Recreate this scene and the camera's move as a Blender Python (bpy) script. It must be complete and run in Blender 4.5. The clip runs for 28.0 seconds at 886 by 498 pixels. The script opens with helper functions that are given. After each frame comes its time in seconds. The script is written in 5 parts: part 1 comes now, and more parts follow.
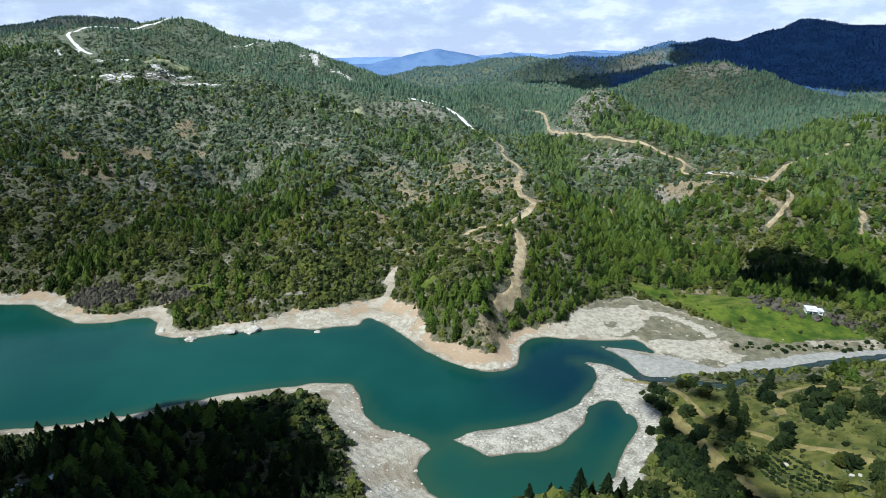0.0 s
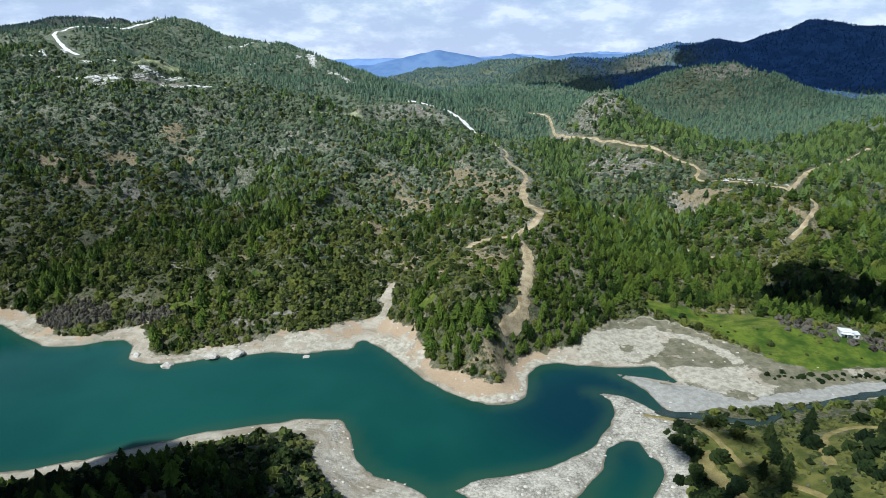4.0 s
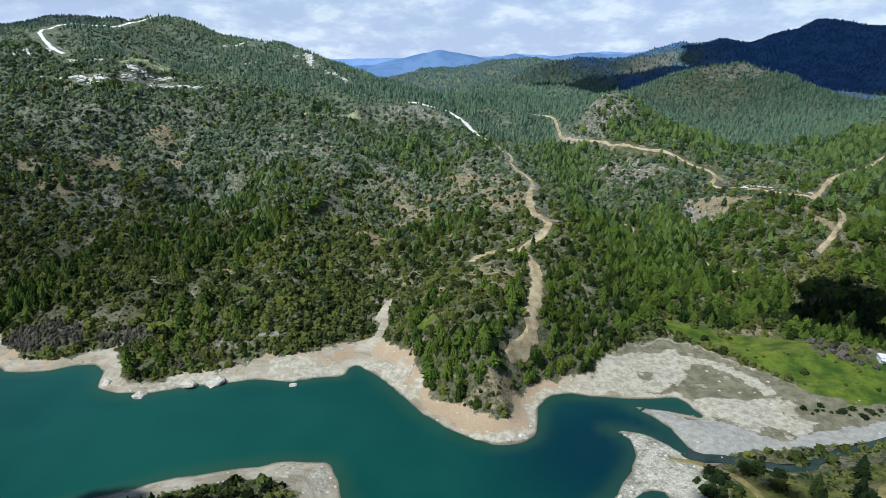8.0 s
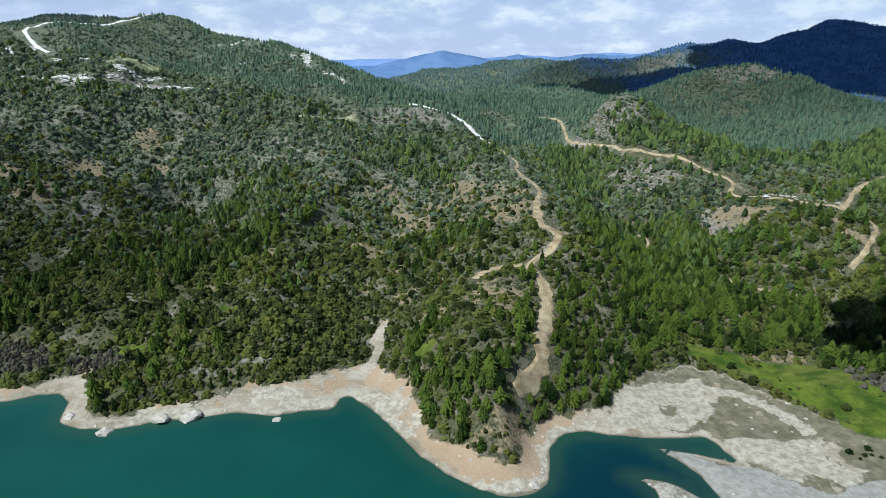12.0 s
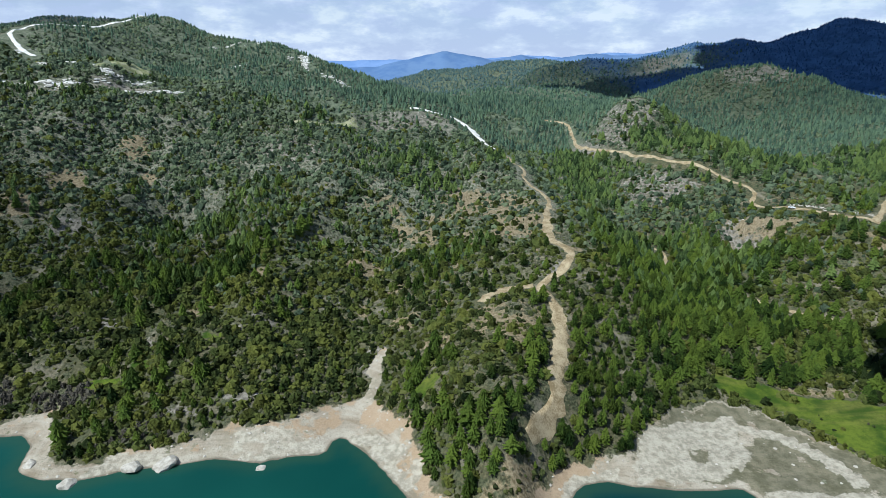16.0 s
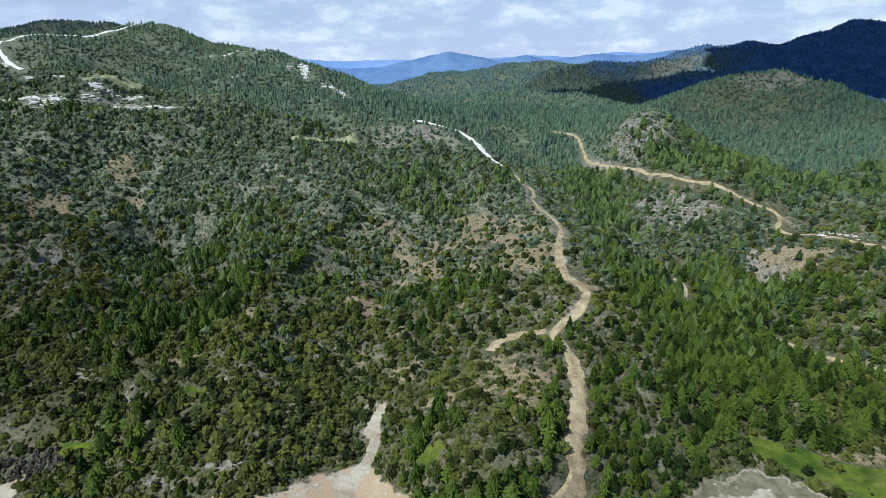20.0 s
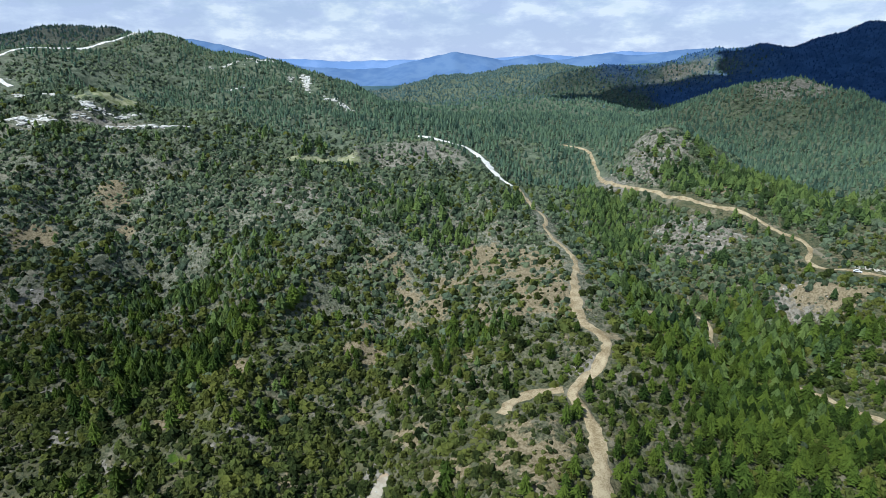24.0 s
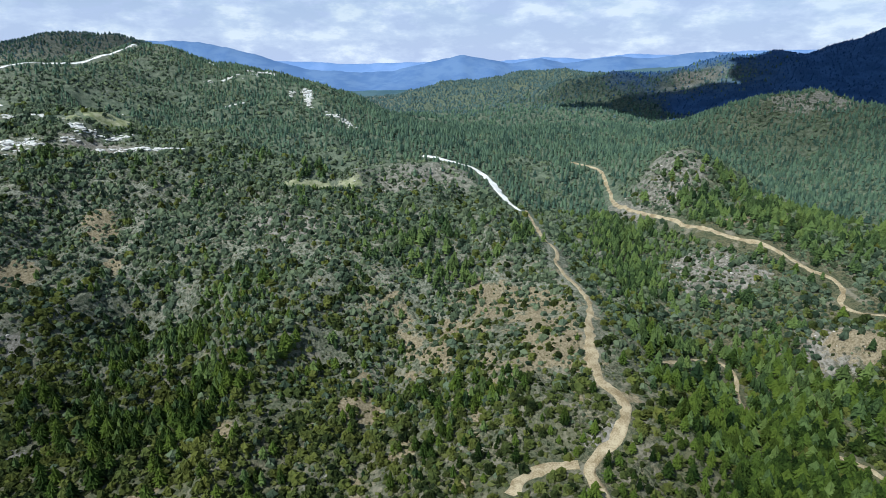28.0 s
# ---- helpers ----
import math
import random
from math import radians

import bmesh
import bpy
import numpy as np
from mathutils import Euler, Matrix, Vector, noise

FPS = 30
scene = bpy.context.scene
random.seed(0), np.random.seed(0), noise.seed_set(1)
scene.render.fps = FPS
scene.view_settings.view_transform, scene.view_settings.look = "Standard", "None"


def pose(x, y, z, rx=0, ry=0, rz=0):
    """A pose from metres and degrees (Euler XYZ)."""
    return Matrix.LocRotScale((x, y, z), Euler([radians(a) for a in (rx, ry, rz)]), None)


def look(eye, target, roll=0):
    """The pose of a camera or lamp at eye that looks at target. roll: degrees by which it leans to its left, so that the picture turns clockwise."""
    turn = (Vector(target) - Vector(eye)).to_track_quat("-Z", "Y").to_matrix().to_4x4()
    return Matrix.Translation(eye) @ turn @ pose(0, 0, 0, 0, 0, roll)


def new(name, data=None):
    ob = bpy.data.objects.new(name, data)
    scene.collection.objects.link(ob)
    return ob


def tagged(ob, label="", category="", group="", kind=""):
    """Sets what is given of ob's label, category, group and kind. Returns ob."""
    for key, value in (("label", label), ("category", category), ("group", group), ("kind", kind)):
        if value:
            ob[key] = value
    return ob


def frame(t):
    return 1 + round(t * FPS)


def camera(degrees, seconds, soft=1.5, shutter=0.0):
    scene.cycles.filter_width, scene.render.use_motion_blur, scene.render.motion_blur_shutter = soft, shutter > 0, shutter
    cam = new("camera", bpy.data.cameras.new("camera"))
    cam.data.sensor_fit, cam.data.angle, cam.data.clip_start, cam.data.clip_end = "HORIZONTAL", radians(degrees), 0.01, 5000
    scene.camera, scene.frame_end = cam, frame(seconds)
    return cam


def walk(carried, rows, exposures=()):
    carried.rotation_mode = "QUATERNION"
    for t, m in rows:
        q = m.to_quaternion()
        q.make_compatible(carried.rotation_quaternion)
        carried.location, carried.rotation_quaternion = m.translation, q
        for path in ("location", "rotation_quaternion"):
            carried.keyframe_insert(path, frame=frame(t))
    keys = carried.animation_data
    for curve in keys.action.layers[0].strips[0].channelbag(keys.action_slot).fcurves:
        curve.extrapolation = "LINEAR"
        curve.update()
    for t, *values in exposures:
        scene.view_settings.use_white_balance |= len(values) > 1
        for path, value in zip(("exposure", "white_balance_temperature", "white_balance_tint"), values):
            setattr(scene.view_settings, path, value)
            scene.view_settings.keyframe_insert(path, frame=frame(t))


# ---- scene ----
cam = camera(75.48, 28.0, soft=0.68)


def aim(x, y, z, yaw, down, lean):
    """A drone pose: yaw to the right of +y, tilt below the horizon, lean to the left, in degrees."""
    return pose(x, y, z, 90 - down, 0, -yaw) @ pose(0, 0, 0, 0, 0, lean)


PATH = [
    (0.0, aim(-0.00, 0.00, 130.00, 0.000, 17.254, 0.270)),
    (1.0, aim(-0.04, 6.61, 129.97, -0.021, 17.217, 0.271)),
    (3.0, aim(-0.04, 19.85, 129.82, -0.070, 17.142, 0.289)),
    (5.0, aim(0.19, 32.94, 129.74, -0.159, 17.110, 0.287)),
    (7.0, aim(0.32, 45.93, 129.83, -0.233, 17.120, 0.340)),
    (9.0, aim(0.48, 59.06, 129.67, -0.347, 17.106, 0.370)),
    (11.0, aim(0.55, 72.14, 129.59, -0.427, 17.038, 0.457)),
    (13.0, aim(0.48, 85.26, 129.64, -0.541, 17.036, 0.474)),
    (15.0, aim(0.17, 97.98, 130.34, -0.697, 17.010, 0.326)),
    (16.0, aim(-0.02, 104.49, 131.53, -0.763, 17.000, 0.271)),
    (17.0, aim(-0.11, 111.12, 133.48, -0.840, 16.988, 0.237)),
    (18.0, aim(-0.44, 117.89, 136.29, -0.926, 16.995, 0.211)),
    (20.0, aim(-0.64, 131.98, 143.34, -1.223, 17.145, 0.098)),
    (22.0, aim(-1.17, 145.37, 150.60, -1.509, 17.287, 0.002)),
    (24.0, aim(-1.90, 159.03, 157.28, -1.819, 17.344, -0.085)),
    (26.0, aim(-1.69, 172.71, 164.24, -2.221, 17.334, -0.141)),
    (28.0, aim(-1.63, 186.22, 171.27, -2.510, 17.292, -0.068)),
]
walk(cam, PATH, [(0.0, 0.25, 5660, 3), (3.0, 0.17, 5650, 3), (6.0, 0.12, 5650, 3), (9.0, 0.05, 5640, 3), (28.0, 0.06, 5600, 3)])

# ---- world, sun, exposure ----
SUN = Vector((-0.45, -0.37, 0.81)).normalized()  # towards the sun
scene.view_settings.exposure = 0.0
world = bpy.data.worlds.new("sky")
scene.world = world
world.use_nodes = True
wn, wl = world.node_tree.nodes, world.node_tree.links
wn.clear()
w_out = wn.new("ShaderNodeOutputWorld")
sky = wn.new("ShaderNodeTexSky")
sky.sky_type, sky.sun_disc = "NISHITA", False
sky.sun_elevation, sky.sun_rotation = math.asin(SUN.z), math.atan2(SUN.x, SUN.y)
sky.air_density, sky.dust_density, sky.ozone_density = 1.0, 0.15, 2.0
bg_sky = wn.new("ShaderNodeBackground")
bg_sky.inputs["Strength"].default_value = 0.085
wl.new(sky.outputs[0], bg_sky.inputs["Color"])
bg_cloud = wn.new("ShaderNodeBackground")
bg_cloud.inputs["Strength"].default_value = 1.0
w_co = wn.new("ShaderNodeTexCoord")
w_sep = wn.new("ShaderNodeSeparateXYZ")
wl.new(w_co.outputs["Generated"], w_sep.inputs[0])
w_map = wn.new("ShaderNodeMapping")
w_map.inputs["Scale"].default_value = (10, 10, 25)
w_map.inputs["Location"].default_value = (1.7, 0.4, 0.1)
wl.new(w_co.outputs["Generated"], w_map.inputs["Vector"])
w_noise = wn.new("ShaderNodeTexNoise")
w_noise.inputs["Scale"].default_value, w_noise.inputs["Detail"].default_value, w_noise.inputs["Roughness"].default_value = 1.0, 8, 0.56
wl.new(w_map.outputs[0], w_noise.inputs["Vector"])
w_ramp = wn.new("ShaderNodeMapRange")
w_ramp.inputs["From Min"].default_value, w_ramp.inputs["From Max"].default_value = 0.27, 0.52
wl.new(w_noise.outputs["Fac"], w_ramp.inputs["Value"])
w_high = wn.new("ShaderNodeMapRange")  # thinner cloud towards the zenith
w_high.inputs["From Min"].default_value, w_high.inputs["From Max"].default_value = 0.10, 0.45
w_high.inputs["To Min"].default_value, w_high.inputs["To Max"].default_value = 0.85, 0.12
wl.new(w_sep.outputs["Z"], w_high.inputs["Value"])
w_mul = wn.new("ShaderNodeMath")
w_mul.operation = "MULTIPLY"
wl.new(w_ramp.outputs[0], w_mul.inputs[0])
wl.new(w_high.outputs[0], w_mul.inputs[1])
w_tone = wn.new("ShaderNodeValToRGB")  # white tops, blue-grey undersides
w_tone.color_ramp.elements[0].color, w_tone.color_ramp.elements[1].color = (0.53, 0.575, 0.755, 1), (0.84, 0.85, 0.90, 1)
w_tone.color_ramp.elements[0].position, w_tone.color_ramp.elements[1].position = 0.43, 0.62
w_mid = w_tone.color_ramp.elements.new(0.53)
w_mid.color = (0.635, 0.675, 0.825, 1)
w_noise2 = wn.new("ShaderNodeTexNoise")
w_noise2.inputs["Scale"].default_value, w_noise2.inputs["Detail"].default_value, w_noise2.inputs["Roughness"].default_value = 1.1, 9, 0.62
wl.new(w_map.outputs[0], w_noise2.inputs["Vector"])
wl.new(w_noise2.outputs["Fac"], w_tone.inputs[0])
wl.new(w_tone.outputs[0], bg_cloud.inputs["Color"])
w_mix = wn.new("ShaderNodeMixShader")
w_haze = wn.new("ShaderNodeMapRange")  # bright haze low over the horizon
w_haze.inputs["From Min"].default_value, w_haze.inputs["From Max"].default_value = 0.02, 0.30
w_haze.inputs["To Min"].default_value, w_haze.inputs["To Max"].default_value = 0.95, 0.10
wl.new(w_sep.outputs["Z"], w_haze.inputs["Value"])
w_max = wn.new("ShaderNodeMath")
w_max.operation = "MAXIMUM"
wl.new(w_mul.outputs[0], w_max.inputs[0])
wl.new(w_haze.outputs[0], w_max.inputs[1])
wl.new(w_max.outputs[0], w_mix.inputs[0])
wl.new(bg_sky.outputs[0], w_mix.inputs[1])
wl.new(bg_cloud.outputs[0], w_mix.inputs[2])
wl.new(w_mix.outputs[0], w_out.inputs["Surface"])

sun = new("sun", bpy.data.lights.new("sun", "SUN"))
sun.data.energy, sun.data.angle, sun.data.color = 5.0, radians(0.6), (1.0, 0.955, 0.905)
sun.matrix_world = look(SUN * 900, (0, 0, 0))


# ---- roads and patches on the plan ----
MAIN_ROAD = [(27, 270), (31, 276), (37, 283), (40, 290), (40, 298), (46, 318), (47, 331), (47, 344), (43, 359), (48, 367), (56, 374), (61, 383), (63, 390), (61, 396), (57, 402), (55, 414),
             (57, 433), (60, 453), (64, 472), (61, 489), (55, 509), (52, 517), (55, 530), (49, 549), (47, 580), (47, 603), (45, 630)]
BRANCH_ROAD = [(40, 364), (30, 364), (21, 360), (14, 352)]
CHALK_ROAD = [(40, 622), (35, 630), (29, 643), (23, 657), (16, 682), (5, 693), (-8, 696), (-26, 695), (-42, 696)]
EAST_ROAD = [(104, 780), (118, 752), (125, 730), (123, 689), (120, 656), (126, 628), (137, 603), (156, 571), (171, 550), (189, 529), (200, 514), (209, 505), (208, 493), (202, 484), (206, 474), (218, 461),
             (231, 443), (246, 430), (254, 420), (252, 406), (238, 390), (229, 382), (219, 375)]
EAST_SPUR = [(246, 430), (258, 442), (270, 457), (284, 469), (300, 482), (322, 500), (350, 525), (380, 558), (410, 585)]
EDGE_ROAD = [(300, 420), (305, 412), (304, 402), (290, 385), (281, 372)]
SMALL_TRACK = [(92, 436), (106, 448), (118, 461), (132, 463), (136, 452), (130, 435), (125, 418)]
LOW_TRACK = [(150, 392), (159, 385), (162, 379), (168, 373), (176, 367), (190, 360)]
HILL_ROAD = [(-368, 632), (-388, 643), (-407, 660), (-412, 675), (-411, 690), (-412, 708), (-411, 725), (-402, 737), (-393, 754), (-389, 780), (-391, 814), (-396, 850), (-400, 890), (-404, 930),
             (-404, 958), (-390, 970), (-362, 972), (-330, 965)]
BAR_TRACK = [(79, 223), (88, 221), (94, 214), (97, 202), (98, 184)]
TERRACE_TRACK = [(91, 197), (89, 186), (89, 168), (90, 150), (91, 139), (94, 122)]
CREST_TRACK = [(120, 176), (125, 187), (134, 198), (145, 203), (153, 198), (157, 186), (155, 174)]
FIELD_TRACK = [(105, 171), (113, 158), (119, 147), (125, 135)]
HOUSE_AT = (198, 283)
ROADS = [(MAIN_ROAD, 6.6), (BRANCH_ROAD, 6.0), (CHALK_ROAD, 7.0), (EAST_ROAD, 7.0), (EAST_SPUR, 9.0), (EDGE_ROAD, 7.0), (SMALL_TRACK, 6.0), (LOW_TRACK, 7.0), (HILL_ROAD, 14.0),
         (BAR_TRACK, 3.2), (TERRACE_TRACK, 6.0), (CREST_TRACK, 3.6), (FIELD_TRACK, 3.4)]
FIELD = [(116, 331), (130, 322), (146, 315), (162, 309), (172, 303), (196, 284), (215, 268), (210, 256), (185, 256), (166, 254), (155, 261), (148, 274), (141, 288), (134, 302), (122, 310), (111, 318)]
CHALK = [[(-346, 564), (-322, 568), (-308, 578)], [(-250, 835), (-238, 842)], [(-184, 830), (-176, 822)], [(-275, 905), (-248, 900), (-222, 896)], [(-222, 896), (-209, 914)], [(-262, 878), (-240, 886)], [(-316, 561), (-297, 572)], [(-288, 588), (-282, 592)], [(-269, 593), (-214, 622)], [(-295, 605), (-284, 604), (-263, 624)], [(-355, 614), (-306, 614)], [(-331, 677), (-309, 691)], [(-194, 830), (-191, 808)], [(-146, 782), (-116, 762)], [(-174, 815), (-166, 794)], [(-242, 762), (-232, 780)], [(-292, 816), (-259, 842)]]
# ---- terrain: a smooth sheet through spot heights that fit the camera's view, cut by the reservoir's shoreline ----
def hash2(ix, iy, seed):
    n = (ix.astype(np.int64) * 374761393 + iy.astype(np.int64) * 668265263 + seed * 974634777) & 0xFFFFFFFF
    n = ((n ^ (n >> 13)) * 1274126177) & 0xFFFFFFFF
    return ((n ^ (n >> 16)) & 0xFFFF) / 65535.0


def vnoise(x, y, seed=0):
    """Smooth value noise from -1 to 1, one cell a metre."""
    ix, iy = np.floor(x), np.floor(y)
    fx, fy = x - ix, y - iy
    fx, fy = fx * fx * (3 - 2 * fx), fy * fy * (3 - 2 * fy)
    a, b = hash2(ix, iy, seed), hash2(ix + 1, iy, seed)
    c, d = hash2(ix, iy + 1, seed), hash2(ix + 1, iy + 1, seed)
    return ((a * (1 - fx) + b * fx) * (1 - fy) + (c * (1 - fx) + d * fx) * fy) * 2 - 1


def fbm(x, y, size, octaves=3, seed=0):
    total, amp, norm = 0.0, 1.0, 0.0
    for k in range(octaves):
        total = total + amp * vnoise(x / size * 2 ** k + 17.3 * k, y / size * 2 ** k - 9.1 * k, seed + k)
        norm, amp = norm + amp, amp * 0.5
    return total / norm


def smooth(a, b, v):
    v = np.clip((v - a) / (b - a), 0, 1)
    return v * v * (3 - 2 * v)


def line_distance(x, y, line):
    best = np.full(np.shape(x), 1e9)
    for (ax, ay), (bx, by) in zip(line, line[1:]):
        dx, dy = bx - ax, by - ay
        s = np.clip(((x - ax) * dx + (y - ay) * dy) / (dx * dx + dy * dy), 0, 1)
        best = np.minimum(best, (x - ax - s * dx) ** 2 + (y - ay - s * dy) ** 2)
    return np.sqrt(best)


# spot heights placed to fit the camera's view, by landform: x, y, height above the water
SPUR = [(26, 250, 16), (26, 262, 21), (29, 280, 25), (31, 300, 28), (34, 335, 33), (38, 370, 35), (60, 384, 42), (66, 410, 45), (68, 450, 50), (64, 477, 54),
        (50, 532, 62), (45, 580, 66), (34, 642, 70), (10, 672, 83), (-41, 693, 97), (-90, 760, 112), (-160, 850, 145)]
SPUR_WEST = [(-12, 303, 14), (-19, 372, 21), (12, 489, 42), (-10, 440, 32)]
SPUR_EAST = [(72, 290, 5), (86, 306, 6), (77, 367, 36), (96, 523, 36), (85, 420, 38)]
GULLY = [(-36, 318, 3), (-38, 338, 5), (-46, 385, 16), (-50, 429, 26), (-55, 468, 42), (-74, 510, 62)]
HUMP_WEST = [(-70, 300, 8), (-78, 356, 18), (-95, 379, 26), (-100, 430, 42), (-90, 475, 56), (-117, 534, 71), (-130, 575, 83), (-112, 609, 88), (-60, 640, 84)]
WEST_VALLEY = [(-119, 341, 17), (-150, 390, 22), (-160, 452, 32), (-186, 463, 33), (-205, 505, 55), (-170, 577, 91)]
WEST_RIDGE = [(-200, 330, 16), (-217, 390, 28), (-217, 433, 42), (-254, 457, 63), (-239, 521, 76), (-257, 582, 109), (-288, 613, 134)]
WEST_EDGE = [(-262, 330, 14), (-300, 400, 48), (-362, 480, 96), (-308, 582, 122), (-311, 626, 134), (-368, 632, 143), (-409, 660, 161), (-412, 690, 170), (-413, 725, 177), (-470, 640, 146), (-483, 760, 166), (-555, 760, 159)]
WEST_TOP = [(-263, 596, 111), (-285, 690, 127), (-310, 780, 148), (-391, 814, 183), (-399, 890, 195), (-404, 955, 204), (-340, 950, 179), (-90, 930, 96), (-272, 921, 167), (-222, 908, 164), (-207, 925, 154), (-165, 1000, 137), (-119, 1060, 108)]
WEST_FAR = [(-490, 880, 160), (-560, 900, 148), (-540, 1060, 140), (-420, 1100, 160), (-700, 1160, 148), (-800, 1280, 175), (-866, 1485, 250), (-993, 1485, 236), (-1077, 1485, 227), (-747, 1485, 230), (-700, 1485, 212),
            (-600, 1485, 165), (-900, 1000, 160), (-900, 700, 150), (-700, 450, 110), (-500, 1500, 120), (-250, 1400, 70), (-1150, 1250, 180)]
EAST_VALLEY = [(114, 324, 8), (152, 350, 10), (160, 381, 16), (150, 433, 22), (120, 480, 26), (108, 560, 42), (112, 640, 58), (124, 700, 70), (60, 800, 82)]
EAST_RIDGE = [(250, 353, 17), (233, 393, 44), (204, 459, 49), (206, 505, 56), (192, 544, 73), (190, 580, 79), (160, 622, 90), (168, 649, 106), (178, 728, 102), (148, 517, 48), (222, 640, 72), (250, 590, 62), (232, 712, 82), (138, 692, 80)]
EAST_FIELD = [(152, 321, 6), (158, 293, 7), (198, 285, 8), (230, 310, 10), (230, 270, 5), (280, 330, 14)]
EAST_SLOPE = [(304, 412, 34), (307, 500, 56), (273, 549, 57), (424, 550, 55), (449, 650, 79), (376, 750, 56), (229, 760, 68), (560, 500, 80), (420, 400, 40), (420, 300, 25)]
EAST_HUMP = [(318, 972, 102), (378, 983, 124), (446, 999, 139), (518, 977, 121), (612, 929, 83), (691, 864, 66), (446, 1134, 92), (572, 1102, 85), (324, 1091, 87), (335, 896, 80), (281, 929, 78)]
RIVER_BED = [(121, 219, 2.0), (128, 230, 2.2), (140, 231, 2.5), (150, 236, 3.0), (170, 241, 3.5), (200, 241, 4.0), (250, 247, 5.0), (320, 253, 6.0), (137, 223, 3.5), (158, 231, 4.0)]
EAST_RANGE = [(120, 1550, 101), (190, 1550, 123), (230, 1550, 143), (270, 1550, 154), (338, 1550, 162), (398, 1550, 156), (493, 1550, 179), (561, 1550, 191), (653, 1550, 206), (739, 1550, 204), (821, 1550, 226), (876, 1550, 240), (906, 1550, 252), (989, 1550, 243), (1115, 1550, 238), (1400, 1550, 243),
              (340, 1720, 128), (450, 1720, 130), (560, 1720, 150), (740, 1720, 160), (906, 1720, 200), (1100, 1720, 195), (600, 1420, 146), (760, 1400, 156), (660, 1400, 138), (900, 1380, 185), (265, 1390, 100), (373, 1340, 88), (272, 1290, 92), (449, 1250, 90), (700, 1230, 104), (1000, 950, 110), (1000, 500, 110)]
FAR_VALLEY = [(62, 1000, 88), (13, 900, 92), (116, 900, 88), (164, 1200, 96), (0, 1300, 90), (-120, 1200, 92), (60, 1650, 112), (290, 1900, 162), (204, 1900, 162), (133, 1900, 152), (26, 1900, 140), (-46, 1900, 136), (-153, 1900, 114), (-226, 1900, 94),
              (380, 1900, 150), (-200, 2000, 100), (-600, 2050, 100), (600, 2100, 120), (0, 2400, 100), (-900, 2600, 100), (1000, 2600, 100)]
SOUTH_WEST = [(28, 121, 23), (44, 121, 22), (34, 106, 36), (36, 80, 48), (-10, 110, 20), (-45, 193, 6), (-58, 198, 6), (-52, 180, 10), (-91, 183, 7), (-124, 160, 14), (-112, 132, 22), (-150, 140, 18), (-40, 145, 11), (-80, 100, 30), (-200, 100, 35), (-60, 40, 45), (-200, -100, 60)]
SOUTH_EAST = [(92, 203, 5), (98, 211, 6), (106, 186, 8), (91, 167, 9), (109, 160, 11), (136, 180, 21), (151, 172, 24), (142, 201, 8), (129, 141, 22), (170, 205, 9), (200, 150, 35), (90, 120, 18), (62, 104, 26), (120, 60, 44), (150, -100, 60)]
SPOT_HEIGHTS = [SPUR, SPUR_WEST, SPUR_EAST, GULLY, HUMP_WEST, WEST_VALLEY, WEST_RIDGE, WEST_EDGE, WEST_TOP, WEST_FAR, EAST_VALLEY, EAST_RIDGE, EAST_FIELD, EAST_SLOPE,
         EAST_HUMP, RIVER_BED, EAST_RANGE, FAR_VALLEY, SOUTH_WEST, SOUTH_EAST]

# shorelines of the reservoir, as x, y
NORTH_SHORE = [(-600, 330), (-400, 315), (-256, 306), (-236, 306), (-216, 292), (-198, 281), (-180, 281), (-169, 287), (-161, 288), (-153, 282), (-148, 269), (-138, 263), (-126, 262),
               (-112, 269), (-101, 271), (-85, 277), (-66, 274), (-55, 279), (-45, 280), (-44, 288), (-40, 291), (-28, 279), (-18, 264), (-9, 251), (2, 241), (12, 234), (20, 231),
               (29, 233), (34, 237), (37, 247), (39, 257), (45, 264), (54, 266), (62, 265), (74, 263), (86, 263)]
RIVER_MOUTH = [(98, 265), (101, 260), (104, 248), (99, 251), (94, 253), (85, 256), (76, 258), (82, 251), (87, 243), (91, 226), (86, 225), (82, 232), (77, 238), (71, 241), (63, 242), (66, 239)]
BAR_SHORE = [(69, 235), (69, 226), (63, 216), (55, 205), (45, 197), (35, 192), (21, 188), (10, 186), (8, 183), (3, 181), (10, 177), (16, 171), (28, 174), (36, 174), (45, 178), (48, 184),
             (55, 192), (60, 203), (67, 208), (72, 207), (73, 199), (76, 196), (74, 188), (67, 178), (62, 170), (58, 162), (51, 153), (44, 147), (34, 143)]
PENINSULA = [(22, 142), (10, 143), (4, 146), (0, 151), (-4, 154), (-8, 162), (-7, 170), (-3, 176), (-6, 180), (-13, 185), (-22, 188), (-30, 197), (-35, 211), (-40, 220), (-55, 221), (-74, 217),
             (-91, 212), (-114, 201), (-140, 190), (-170, 185), (-240, 190), (-600, 200)]
LAKE = NORTH_SHORE + RIVER_MOUTH + BAR_SHORE + PENINSULA


def lake_distance(x, y):
    """Distance to the shoreline: negative over the water, positive on land."""
    pts = np.array(LAKE, float)
    best = np.full(x.shape, 1e9)
    inside = np.zeros(x.shape, bool)
    for (ax, ay), (bx, by) in zip(pts, np.roll(pts, -1, 0)):
        dx, dy = bx - ax, by - ay
        s = np.clip(((x - ax) * dx + (y - ay) * dy) / (dx * dx + dy * dy), 0, 1)
        best = np.minimum(best, (x - ax - s * dx) ** 2 + (y - ay - s * dy) ** 2)
        if dy != 0:
            inside ^= ((ay > y) != (by > y)) & (x < dx * (y - ay) / dy + ax)
    return np.where(inside, -1, 1) * np.sqrt(best)


